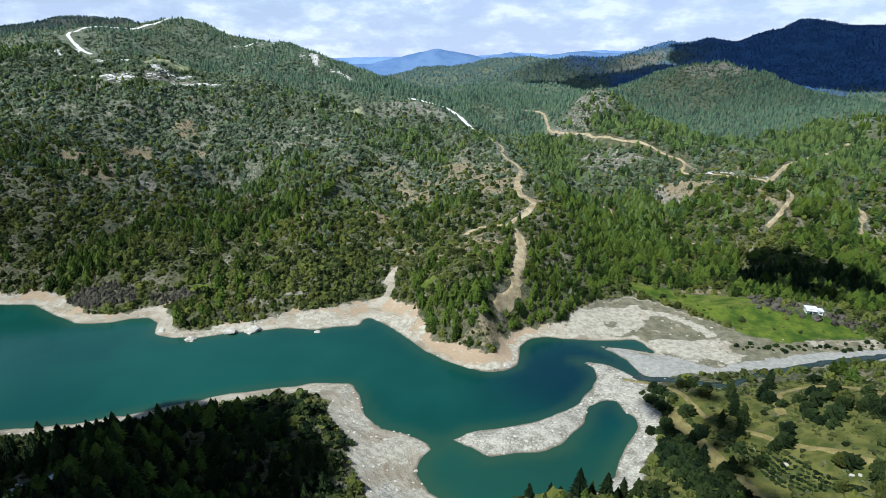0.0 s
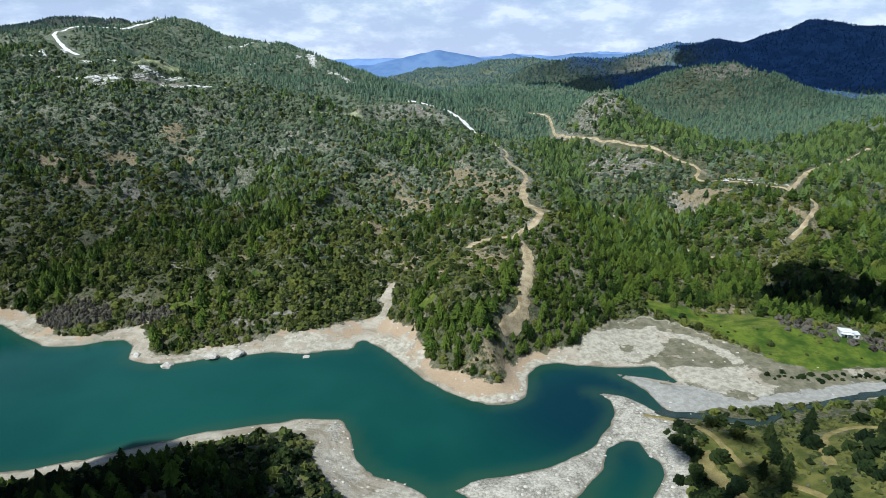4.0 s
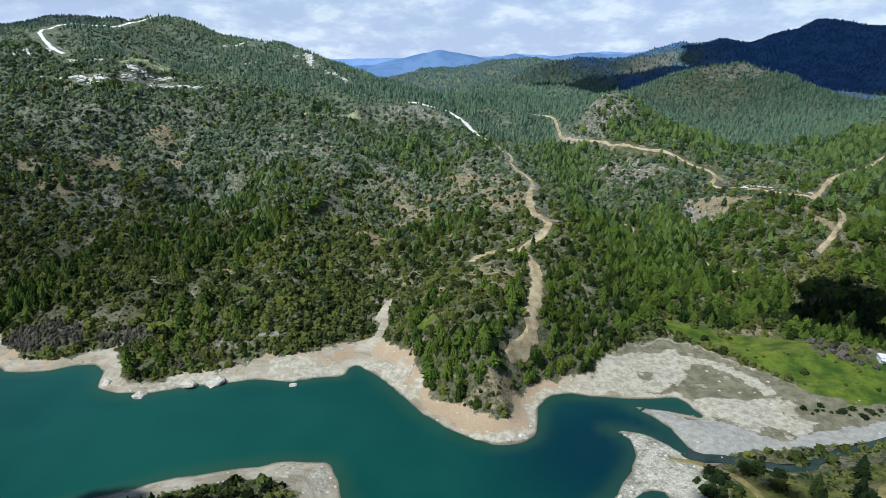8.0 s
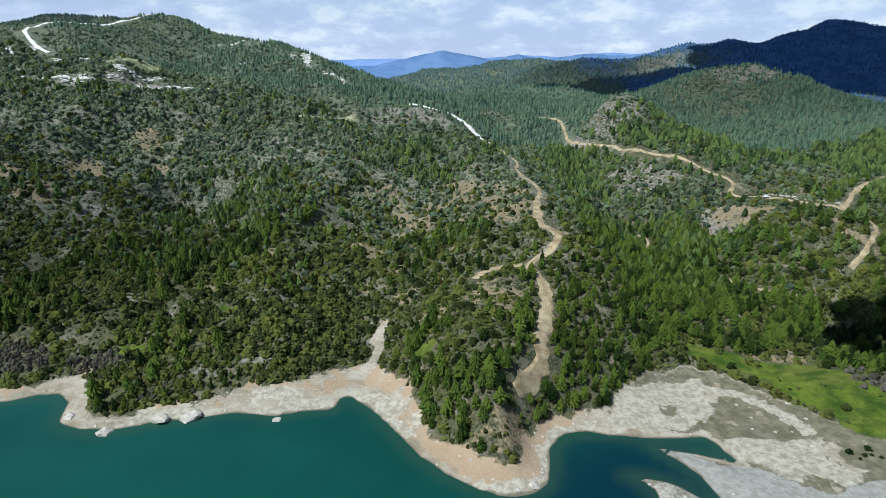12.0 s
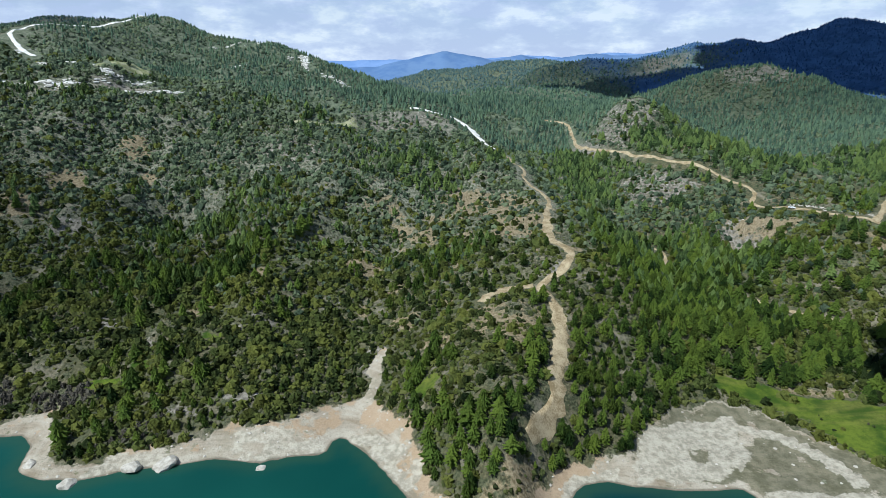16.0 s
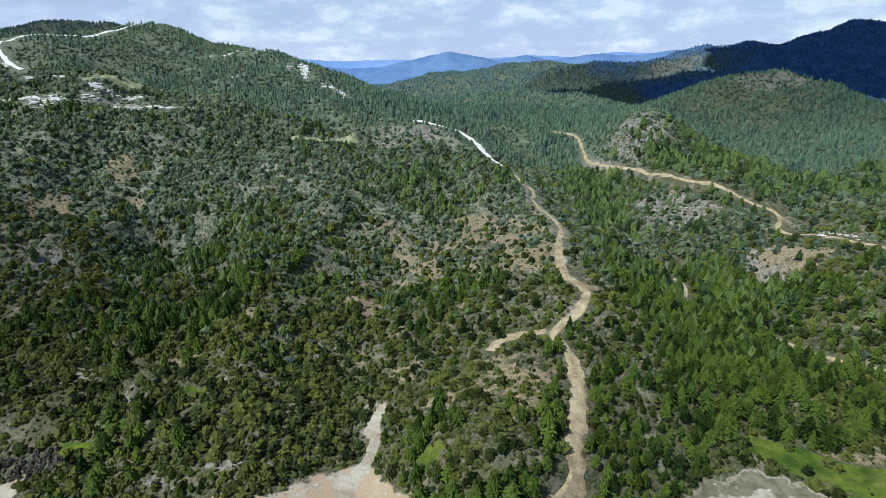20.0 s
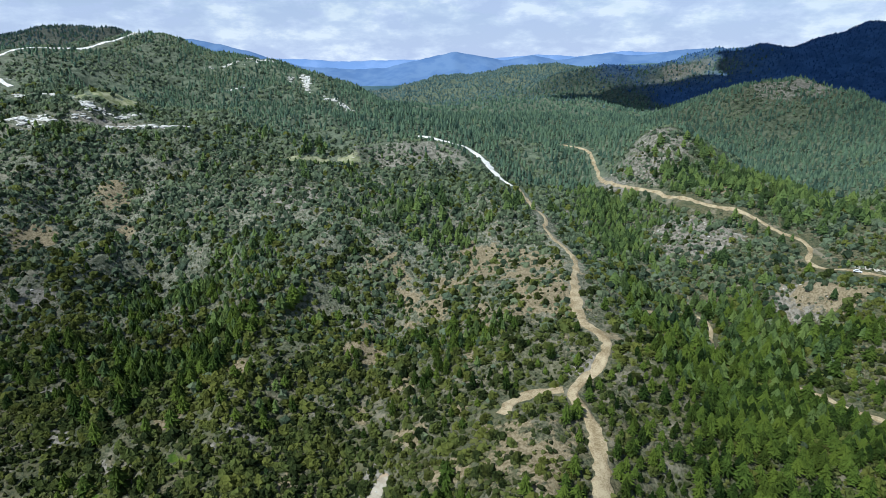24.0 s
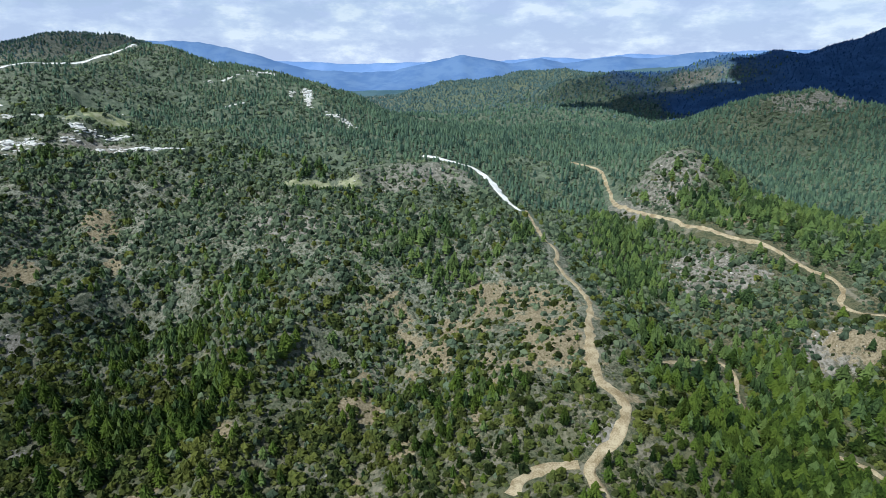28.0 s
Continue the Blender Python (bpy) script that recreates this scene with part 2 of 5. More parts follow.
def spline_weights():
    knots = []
    for line in SPOT_HEIGHTS:
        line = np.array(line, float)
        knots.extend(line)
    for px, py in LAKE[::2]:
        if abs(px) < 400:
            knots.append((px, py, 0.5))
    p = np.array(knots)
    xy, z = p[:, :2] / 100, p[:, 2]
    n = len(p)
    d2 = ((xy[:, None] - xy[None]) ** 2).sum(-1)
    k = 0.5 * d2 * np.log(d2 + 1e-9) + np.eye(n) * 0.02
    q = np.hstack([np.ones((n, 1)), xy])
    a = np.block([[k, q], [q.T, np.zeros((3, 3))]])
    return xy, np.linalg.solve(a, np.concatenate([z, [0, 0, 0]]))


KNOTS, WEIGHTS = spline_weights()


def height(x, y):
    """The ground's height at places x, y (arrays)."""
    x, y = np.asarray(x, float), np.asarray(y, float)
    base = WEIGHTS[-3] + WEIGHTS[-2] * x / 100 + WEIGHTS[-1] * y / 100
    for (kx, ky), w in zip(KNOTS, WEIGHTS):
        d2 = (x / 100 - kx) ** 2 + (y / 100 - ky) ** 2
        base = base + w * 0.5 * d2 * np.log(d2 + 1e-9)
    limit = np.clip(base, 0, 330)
    wob = fbm(x, y, 22, 3, 41)
    shore = lake_distance(x, y) + 1.6 * wob * smooth(600, 250, y)
    rough = fbm(x, y, 75, 3, 3) * 5.0 * smooth(15, 60, shore) + (0.5 - np.abs(fbm(x, y, 34, 3, 9))) * 4.0 * smooth(10, 45, shore)
    road_gap = np.full(x.shape, 1e9)
    for line, _ in ROADS[:9]:
        road_gap = np.minimum(road_gap, line_distance(x, y, line))
    rough = rough + ((0.42 - np.abs(fbm(x, y, 62, 3, 19))) * 14.0) * smooth(14, 70, shore) * smooth(6, 34, road_gap)
    rough = rough + ((0.3 - np.abs(fbm(x, y, 36, 2, 23))) * 8.0) * smooth(18, 60, shore) * smooth(5, 24, road_gap) * smooth(900, 650, y)
    flat = smooth(70, 110, x) * smooth(345, 315, y) * smooth(225, 245, y)
    rough = rough + smooth(700, 1000, y) * (0.2 - np.abs(fbm(x, y, 210, 4, 29))) * 22
    rough = rough * (1 - flat) * smooth(-400, 160, y) + fbm(x, y, 6, 2, 21) * 0.35 * smooth(0, 6, shore)
    rough = rough * (1 - 0.75 * np.exp(-((x - 135) / 70) ** 2 - ((y - 185) / 45) ** 2))
    beach = np.where(shore > 0, 0.17 * shore + 0.25 * fbm(x, y, 9, 3, 5), np.maximum(0.22 * shore, -9))
    land = np.maximum(limit, 0.4) + rough
    bed = line_distance(x, y, [(100, 226), (118, 223), (131, 226), (152, 234), (180, 240), (230, 246), (330, 255)])
    land = np.minimum(land, 1.6 + 0.018 * np.clip(x - 120, 0, 400) + 0.42 * np.clip(bed - 8, 0, 4000))
    land = land + 2.0 * np.exp(-(line_distance(x, y, HILL_ROAD) / 12) ** 2) * smooth(560, 640, y)
    land = land + 3.0 * np.exp(-(line_distance(x, y, EAST_SPUR) / 9) ** 2) * smooth(425, 445, y)
    w = smooth(4, 26, shore)
    return np.where(shore > 0, np.maximum(beach * (1 - w) + np.maximum(land, 0.6) * w, 0.02), beach)

# ---- materials ----
class Mat:
    """A short way to write node materials."""

    def __init__(self, name, rough=0.9, spec=0.25):
        self.m = bpy.data.materials.new(name)
        self.m.use_nodes = True
        self.n, self.l = self.m.node_tree.nodes, self.m.node_tree.links
        self.b = self.n["Principled BSDF"]
        self.b.inputs["Roughness"].default_value = rough
        self.b.inputs["Specular IOR Level"].default_value = spec
        self.pos = self.n.new("ShaderNodeNewGeometry")

    def put(self, socket, value):
        if hasattr(value, "is_output"):
            self.l.new(value, socket)
        elif hasattr(value, "__len__") and len(value) == 3 and len(socket.default_value) == 4:
            socket.default_value = (*value, 1)
        else:
            socket.default_value = value

    def noise(self, size, detail=4, rough=0.55, seed=0.0, squash=(1, 1, 1)):
        mp = self.n.new("ShaderNodeMapping")
        mp.inputs["Scale"].default_value = [s / size for s in squash]
        mp.inputs["Location"].default_value = (seed, seed * 1.7, -seed)
        self.l.new(self.pos.outputs["Position"], mp.inputs["Vector"])
        t = self.n.new("ShaderNodeTexNoise")
        t.inputs["Scale"].default_value, t.inputs["Detail"].default_value, t.inputs["Roughness"].default_value = 1, detail, rough
        self.l.new(mp.outputs[0], t.inputs["Vector"])
        return t.outputs["Fac"]

    def cells(self, size):
        mp = self.n.new("ShaderNodeMapping")
        mp.inputs["Scale"].default_value = (1 / size,) * 3
        self.l.new(self.pos.outputs["Position"], mp.inputs["Vector"])
        t = self.n.new("ShaderNodeTexVoronoi")
        t.inputs["Scale"].default_value = 1
        self.l.new(mp.outputs[0], t.inputs["Vector"])
        return t.outputs["Distance"]

    def math(self, op, a, b=0.0):
        t = self.n.new("ShaderNodeMath")
        t.operation = op
        self.put(t.inputs[0], a)
        self.put(t.inputs[1], b)
        return t.outputs[0]

    def step(self, v, lo, hi):
        t = self.n.new("ShaderNodeMapRange")
        t.interpolation_type = "SMOOTHSTEP"
        self.put(t.inputs["Value"], v)
        t.inputs["From Min"].default_value, t.inputs["From Max"].default_value = lo, hi
        return t.outputs[0]

    def mix(self, f, a, b):
        t = self.n.new("ShaderNodeMix")
        t.data_type = "RGBA"
        self.put(t.inputs["Factor"], f)
        self.put(t.inputs[6], a)
        self.put(t.inputs[7], b)
        return t.outputs[2]

    def mask(self, name):
        t = self.n.new("ShaderNodeAttribute")
        t.attribute_name = name
        return t.outputs["Fac"]

    def height(self):
        t = self.n.new("ShaderNodeSeparateXYZ")
        self.l.new(self.pos.outputs["Position"], t.inputs[0])
        return t.outputs["Z"]

    def bump(self, h, strength, dist):
        t = self.n.new("ShaderNodeBump")
        t.inputs["Strength"].default_value, t.inputs["Distance"].default_value = strength, dist
        self.l.new(h, t.inputs["Height"])
        self.l.new(t.outputs[0], self.b.inputs["Normal"])

    def colour(self, c):
        self.put(self.b.inputs["Base Color"], c)
        return self.m


def plain_material(name, a, b, size, rough=0.9, spec=0.25, bump=0.0):
    """Two tones mixed by noise at two scales."""
    k = Mat(name, rough, spec)
    f = k.math("ADD", k.math("MULTIPLY", k.noise(size, 5), 0.6), k.math("MULTIPLY", k.noise(size * 0.12, 3, seed=4), 0.4))
    if bump:
        k.bump(k.noise(size * 0.15, 4), 0.6, bump)
    return k.colour(k.mix(k.step(f, 0.36, 0.64), a, b))


def foliage(name, dark, light, warm, tree_size=4.6, grain=0.55, patch=0.35):
    """Leaves: sprays and gaps at leaf scale, the gaps' shade painted by noise, each plant with a tone of its own, broad
    drifts of another green.
    """
    k = Mat(name, 0.75, 0.10)
    sprays = k.noise(grain, 4, 0.65, 31.0)
    f = k.math("ADD", k.math("MULTIPLY", k.pos.outputs["Random Per Island"], 0.14), k.math("MULTIPLY", k.mask("tone"), 0.44))
    f = k.math("ADD", f, k.math("MULTIPLY", sprays, 0.46))
    k.bump(sprays, 0.9, grain * 1.2)
    c = k.mix(k.step(f, 0.24, 0.76), dark, light)
    c = k.mix(k.math("MULTIPLY", k.step(k.mask("tone"), 0.55, 1.0), 0.55), c, warm)
    c = k.mix(k.math("MULTIPLY", k.step(k.noise(tree_size * 3.6, 3, seed=7), 0.46, 0.64), patch), c, warm)
    thin = k.n.new("ShaderNodeBsdfTranslucent")  # sunlight passes through the leaves
    k.put(thin.inputs["Color"], k.mix(0.3, c, warm))
    both = k.n.new("ShaderNodeMixShader")
    both.inputs[0].default_value = 0.18
    k.l.new(k.b.outputs[0], both.inputs[1])
    k.l.new(thin.outputs[0], both.inputs[2])
    k.l.new(both.outputs[0], k.n["Material Output"].inputs["Surface"])
    return k.colour(c)


def ground_material():
    k = Mat("hill_ground", 0.95, 0.15)
    edge = k.math("MULTIPLY", k.math("SUBTRACT", k.noise(11, 8, 0.68), 0.5), 2.6)
    fine = k.noise(1.1, 5, 0.6, 2.0)
    broad = k.noise(38, 4, 0.5, 5.0)

    def area(name, lo=0.42, hi=0.58):
        return k.step(k.math("ADD", k.mask(name), edge), lo, hi)

    floor = k.mix(k.step(fine, 0.38, 0.62), (0.052, 0.048, 0.025), (0.165, 0.142, 0.080))
    tuss = k.step(k.math("ADD", k.cells(1.7), k.math("MULTIPLY", k.noise(6, 4, 0.6, 21.0), 0.55)), 0.50, 0.74)
    floor = k.mix(tuss, k.mix(fine, (0.040, 0.048, 0.020), (0.100, 0.100, 0.050)), floor)
    floor = k.mix(k.step(broad, 0.42, 0.62), floor, k.mix(fine, (0.050, 0.055, 0.022), (0.150, 0.136, 0.072)))
    # soil paled to blue-grey up the slopes: distance haze painted in
    floor = k.mix(k.math("MULTIPLY", k.mask("upper"), 0.7), floor, k.mix(k.step(fine, 0.35, 0.65), (0.130, 0.138, 0.098), (0.315, 0.310, 0.240)))
    under = k.step(k.math("ADD", k.math("MULTIPLY", k.noise(3.4, 6, 0.72, 81.0), 0.75), k.math("MULTIPLY", k.noise(17, 4, 0.6, 83.0), 0.25)), 0.45, 0.54)
    floor = k.mix(k.math("MULTIPLY", under, 0.72), floor, k.mix(k.step(fine, 0.38, 0.62), (0.024, 0.033, 0.015), (0.092, 0.102, 0.056)))
    stones = k.step(k.noise(9, 5, 0.6, 11.0), 0.52, 0.66)
    floor = k.mix(k.math("MULTIPLY", stones, 0.6), floor, k.mix(fine, (0.15, 0.130, 0.090), (0.34, 0.295, 0.215)))
    brown = k.mix(k.step(fine, 0.35, 0.65), (0.15, 0.115, 0.06), (0.30, 0.24, 0.145))
    rock = k.mix(k.step(k.noise(2.6, 6, 0.65, 3.0), 0.38, 0.62), (0.115, 0.103, 0.078), (0.29, 0.26, 0.21))
    white = k.mix(k.step(k.noise(4, 5, 0.6, 8.0), 0.35, 0.6), (0.35, 0.34, 0.30), (0.78, 0.76, 0.70))
    grass = k.mix(k.step(k.noise(9, 5, 0.6, 1.0), 0.35, 0.65), (0.034, 0.066, 0.007), (0.112, 0.145, 0.016))
    grass = k.mix(k.math("MULTIPLY", k.step(k.noise(14, 4, 0.6, 6.0, (0.25, 1, 1)), 0.5, 0.7), 0.6), grass, (0.20, 0.185, 0.045))
    pale = k.mix(k.step(k.noise(13, 6, 0.62, 9.0), 0.36, 0.64), (0.245, 0.196, 0.132), (0.405, 0.352, 0.266))
    lines = k.step(k.noise(3.0, 4, 0.6, 2.0, (0.12, 0.12, 6)), 0.42, 0.6)
    pale = k.mix(k.math("MULTIPLY", lines, 0.4), pale, (0.475, 0.428, 0.340))
    grass = k.mix(k.math("MULTIPLY", k.step(k.noise(2.2, 5, 0.7, 71.0), 0.45, 0.62), 0.35), grass, (0.026, 0.056, 0.008))
    pale = k.mix(k.math("MULTIPLY", k.step(k.noise(1.5, 4, 0.7, 3.3), 0.52, 0.72), 0.5), pale, (0.22, 0.19, 0.14))
    pale = k.mix(k.math("MULTIPLY", k.step(k.noise(19, 6, 0.62, 41.0), 0.50, 0.66), 0.6), pale, k.mix(fine, (0.17, 0.155, 0.095), (0.27, 0.235, 0.16)))
    ochre = k.mix(fine, (0.29, 0.195, 0.11), (0.45, 0.335, 0.215))
    tufts = k.math("MULTIPLY", k.step(k.noise(2.6, 5, 0.7, 61.0), 0.56, 0.66), k.step(k.noise(24, 3, 0.5, 63.0), 0.45, 0.6))
    pale = k.mix(k.math("MULTIPLY", tufts, 0.7), pale, (0.10, 0.11, 0.045))
    pale = k.mix(k.math("MULTIPLY", area("ochre"), 0.85), pale, ochre)
    pale = k.mix(k.math("MULTIPLY", area("silt"), 0.9), pale, k.mix(k.step(k.noise(4, 6, 0.65, 51.0), 0.35, 0.65), (0.090, 0.088, 0.048), (0.185, 0.165, 0.105)))
    pale = k.mix(k.math("MULTIPLY", area("crust"), 0.9), pale, k.mix(k.step(k.noise(2.4, 5, 0.65, 17.0), 0.36, 0.62), (0.285, 0.255, 0.190), (0.475, 0.425, 0.330)))
    rubble = k.mix(k.step(k.math("ADD", k.math("MULTIPLY", k.noise(0.9, 6, 0.75, 23.0), 0.6), k.math("MULTIPLY", k.noise(6, 5, 0.6, 25.0), 0.4)), 0.36, 0.64), (0.150, 0.137, 0.105), (0.52, 0.475, 0.380))
    pale = k.mix(area("rubble"), pale, rubble)
    pale = k.mix(area("gravel"), pale, k.mix(k.step(k.noise(2.2, 5), 0.35, 0.65), (0.255, 0.242, 0.206), (0.345, 0.328, 0.282)))
    wet = k.step(k.math("ADD", k.height(), k.math("MULTIPLY", edge, 0.25)), 0.02, 0.22)
    pale = k.mix(wet, k.mix(fine, (0.13, 0.11, 0.075), (0.2, 0.17, 0.12)), pale)
    c = k.mix(k.math("MULTIPLY", area("rock"), 0.9), floor, rock)
    c = k.mix(k.math("MULTIPLY", area("brown"), 0.9), c, brown)
    c = k.mix(k.math("MULTIPLY", k.mask("wood"), 0.8), c, k.mix(k.step(k.noise(5, 5), 0.38, 0.62), (0.052, 0.076, 0.046), (0.135, 0.160, 0.100)))
    # mountain range: the blue of distant air painted into the ground
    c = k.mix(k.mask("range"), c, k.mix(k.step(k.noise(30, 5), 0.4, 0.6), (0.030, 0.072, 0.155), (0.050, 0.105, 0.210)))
    c = k.mix(area("white", 0.5, 0.62), c, white)
    dry = k.mix(k.step(k.noise(6, 5, 0.6, 14.0), 0.35, 0.65), (0.056, 0.068, 0.014), (0.140, 0.132, 0.034))
    c = k.mix(area("dry"), c, dry)
    c = k.mix(area("meadow"), c, k.mix(k.step(k.noise(5, 5, 0.6, 44.0), 0.35, 0.65), (0.17, 0.185, 0.08), (0.33, 0.32, 0.19)))
    c = k.mix(area("pale"), c, pale)
    c = k.mix(area("grass"), c, grass)
    k.bump(k.math("ADD", k.noise(0.9, 5, 0.65), k.math("MULTIPLY", k.noise(4, 4, 0.6), 2.0)), 0.7, 0.5)
    return k.colour(c)


def water_material():
    k = Mat("reservoir_water", 0.10, 0.28)
    k.b.inputs["IOR"].default_value = 1.33
    c = k.mix(k.step(k.noise(90, 3), 0.35, 0.65), (0.005, 0.046, 0.036), (0.009, 0.063, 0.047))
    # navy by the bar: sky reflection mixed into the water's own colour
    c = k.mix(k.math("MULTIPLY", k.mask("navy_reflection"), 0.85), c, (0.002, 0.019, 0.031))
    c = k.mix(k.math("MULTIPLY", k.mask("shallow"), 0.5), c, (0.030, 0.068, 0.036))
    k.bump(k.noise(1.6, 3, 0.6, squash=(1, 2, 1)), 0.12, 0.1)
    return k.colour(c)


M_GROUND = ground_material()
M_WATER = water_material()
M_STREAM = plain_material("stream_water", (0.018, 0.030, 0.024), (0.034, 0.050, 0.040), 6, 0.22, 0.22)
M_ROAD = plain_material("dirt_road", (0.21, 0.155, 0.080), (0.45, 0.365, 0.225), 5, 0.95, 0.1, 0.15)
M_WHITE_ROAD = plain_material("chalk_road", (0.62, 0.59, 0.52), (0.85, 0.82, 0.76), 6, 0.95, 0.1, 0.15)
M_TRACK = plain_material("field_track", (0.15, 0.125, 0.045), (0.27, 0.215, 0.085), 3, 0.95, 0.1, 0.1)
M_PINE = foliage("pine_needles", (0.010, 0.024, 0.004), (0.108, 0.164, 0.026), (0.124, 0.160, 0.020), 4.6, 0.9)
# next three: pines made paler and bluer by distance, haze painted into the needles
M_PINE_FAR_HAZE = foliage("far_pine_needles_haze", (0.048, 0.086, 0.062), (0.146, 0.222, 0.140), (0.164, 0.234, 0.122), 10, 0.9)
M_PINE_MID_HAZE = foliage("slope_pine_needles_haze", (0.020, 0.041, 0.015), (0.152, 0.220, 0.066), (0.170, 0.220, 0.050), 7, 0.9)
M_PINE_LAST_HAZE = foliage("distant_pine_needles_haze", (0.058, 0.098, 0.095), (0.130, 0.195, 0.175), (0.130, 0.190, 0.160), 14, 1.4)
M_BUSH = foliage("bush_leaves", (0.010, 0.019, 0.005), (0.122, 0.150, 0.038), (0.165, 0.168, 0.030), 6, 0.9, 0.45)
# range pines with the blue of distant air painted in
M_PINE_RANGE_HAZE = foliage("haze_blue_pines", (0.022, 0.064, 0.145), (0.060, 0.125, 0.250), (0.055, 0.115, 0.220), 30)
# bushes with the haze of distance painted into the leaf colour
M_BUSH_FAR_HAZE = foliage("far_bush_leaves_haze", (0.022, 0.038, 0.020), (0.160, 0.206, 0.122), (0.178, 0.206, 0.094), 8, 0.8)
M_SCRUB = foliage("grey_scrub", (0.055, 0.055, 0.030), (0.190, 0.178, 0.112), (0.130, 0.135, 0.052), 5, 0.7)
M_LOW = foliage("low_maquis", (0.013, 0.022, 0.007), (0.125, 0.145, 0.046), (0.155, 0.155, 0.040), 5, 0.7)
M_BARE = foliage("bare_twigs", (0.050, 0.044, 0.034), (0.165, 0.145, 0.115), (0.125, 0.115, 0.080), 4, 0.5)
M_CHALK = plain_material("chalk_rock", (0.44, 0.415, 0.36), (0.72, 0.69, 0.62), 1.6, 0.95, 0.1, 0.1)
# dark evergreens; also paints shade into the plants of the shore hill
M_EVERGREEN_SHADE = foliage("evergreen_and_shade_leaves", (0.007, 0.016, 0.006), (0.034, 0.054, 0.016), (0.044, 0.060, 0.015), 4, 0.7)
M_BARK = plain_material("pine_bark", (0.07, 0.045, 0.03), (0.16, 0.11, 0.08), 0.6, 0.95, 0.1)
M_ROCK = plain_material("pale_rock", (0.34, 0.30, 0.24), (0.58, 0.535, 0.45), 1.6, 0.92, 0.2, 0.1)
M_WALL = plain_material("white_plaster", (0.62, 0.61, 0.58), (0.80, 0.79, 0.76), 2.5, 0.85, 0.3)
M_ROOF = plain_material("pale_roof", (0.55, 0.54, 0.53), (0.72, 0.71, 0.70), 2, 0.7, 0.3)
M_DARK = plain_material("dark_opening", (0.02, 0.02, 0.022), (0.05, 0.05, 0.05), 1, 0.4, 0.5)
M_CLOUD = plain_material("cloud_white", (0.75, 0.77, 0.8), (0.9, 0.9, 0.9), 60, 1.0, 0.0)


def thin_cloud(name, clear):
    """Cloud that lets a share of the light pass."""
    m = M_CLOUD.copy()
    m.name = name
    n, l = m.node_tree.nodes, m.node_tree.links
    mixed = n.new("ShaderNodeMixShader")
    mixed.inputs[0].default_value = clear
    l.new(n["Principled BSDF"].outputs[0], mixed.inputs[1])
    l.new(n.new("ShaderNodeBsdfTransparent").outputs[0], mixed.inputs[2])
    l.new(mixed.outputs[0], n["Material Output"].inputs["Surface"])
    return m


M_THIN_CLOUD, M_GREY_CLOUD = thin_cloud("thin_cloud", 0.925), thin_cloud("grey_cloud", 0.83)
M_CAR = plain_material("white_car_paint", (0.72, 0.72, 0.72), (0.8, 0.8, 0.8), 3, 0.3, 0.5)
M_TYRE = plain_material("tyre_rubber", (0.015, 0.015, 0.015), (0.03, 0.03, 0.03), 0.3, 0.9, 0.2)



# bare or grassy patches, by kind: x, y, half length, half width, turn in degrees
BROWN_PATCHES = [(-252, 470, 13, 15, 0), (-262, 434, 13, 10, 20), (-233, 524, 11, 13, 0), (-287, 446, 10, 7, 0), (-259, 588, 9, 7, 0), (-214, 500, 7, 9, 0), (24, 482, 34, 20, -15), (-49, 427, 9, 10, 0), (-48, 405, 11, 11, 0), (-98, 378, 7, 8, 0), (-62, 332, 9, 7, 20), (-118, 352, 6, 5, 0), (-22, 352, 7, 6, 0), (195, 449, 24, 11, -35), (149, 431, 12, 12, 0), (152, 316, 18, 5, -8), (66, 396, 6, 4, 0),
    (136, 190, 20, 6, 0), (232, 402, 7, 18, 20), (40, 440, 16, 34, 0), (-6, 330, 8, 10, 0), (24, 325, 15, 22, 0), (26, 254, 15, 10, 0), (126, 418, 8, 8, 0), (12, 492, 20, 10, 20),
    # last one: far brown slope, its patch of sunlight painted in
    (178, 566, 14, 6, -40), (140, 1700, 50, 60, 0)]
MEADOW_PATCHES = [(-113, 614, 42, 9, 27), (-286, 630, 24, 10, 40)]
GRASS_PATCHES = [(-9, 300, 6, 5, 0), (-144, 311, 10, 3, 0), (-132, 320, 6, 3, 0), (-106, 336, 5, 3, 0), (226, 312, 3, 16, 25), (285, 355, 8, 26, 0)]
WHITE_PATCHES = [(-318, 571, 18, 5, 25), (-262, 588, 18, 3, 38), (-292, 602, 9, 4, 30), (-112, 131, 15, 9, 20), (-212, 898, 16, 6, 30), (-206, 884, 9, 8, 0), (-246, 900, 30, 6, 0), (-240, 876, 12, 5, 0),
    (-175, 822, 6, 12, 0), (-396, 872, 16, 5, 80), (-360, 560, 40, 5, 10), (-400, 610, 40, 7, 60)]
ROCK_PATCHES = [(-130, 330, 12, 3, -20), (-88, 345, 10, 3, 25), (-160, 345, 12, 4, 10), (-75, 304, 14, 3, 5), (-105, 296, 12, 3, -5), (-58, 366, 8, 3, 30), (-182, 372, 12, 6, 40), (-272, 592, 26, 12, 38), (-222, 428, 12, 7, 20), (185, 455, 22, 15, -30), (154, 632, 34, 32, 25), (120, 628, 12, 34, 0), (52, 376, 9, 6, 30),
    (-116, 538, 26, 24, 0), (-38, 648, 60, 26, 20), (148, 525, 34, 22, -30), (446, 955, 70, 36, 0), (300, 370, 14, 30, 0),
    (-34, 330, 6, 16, 0)]
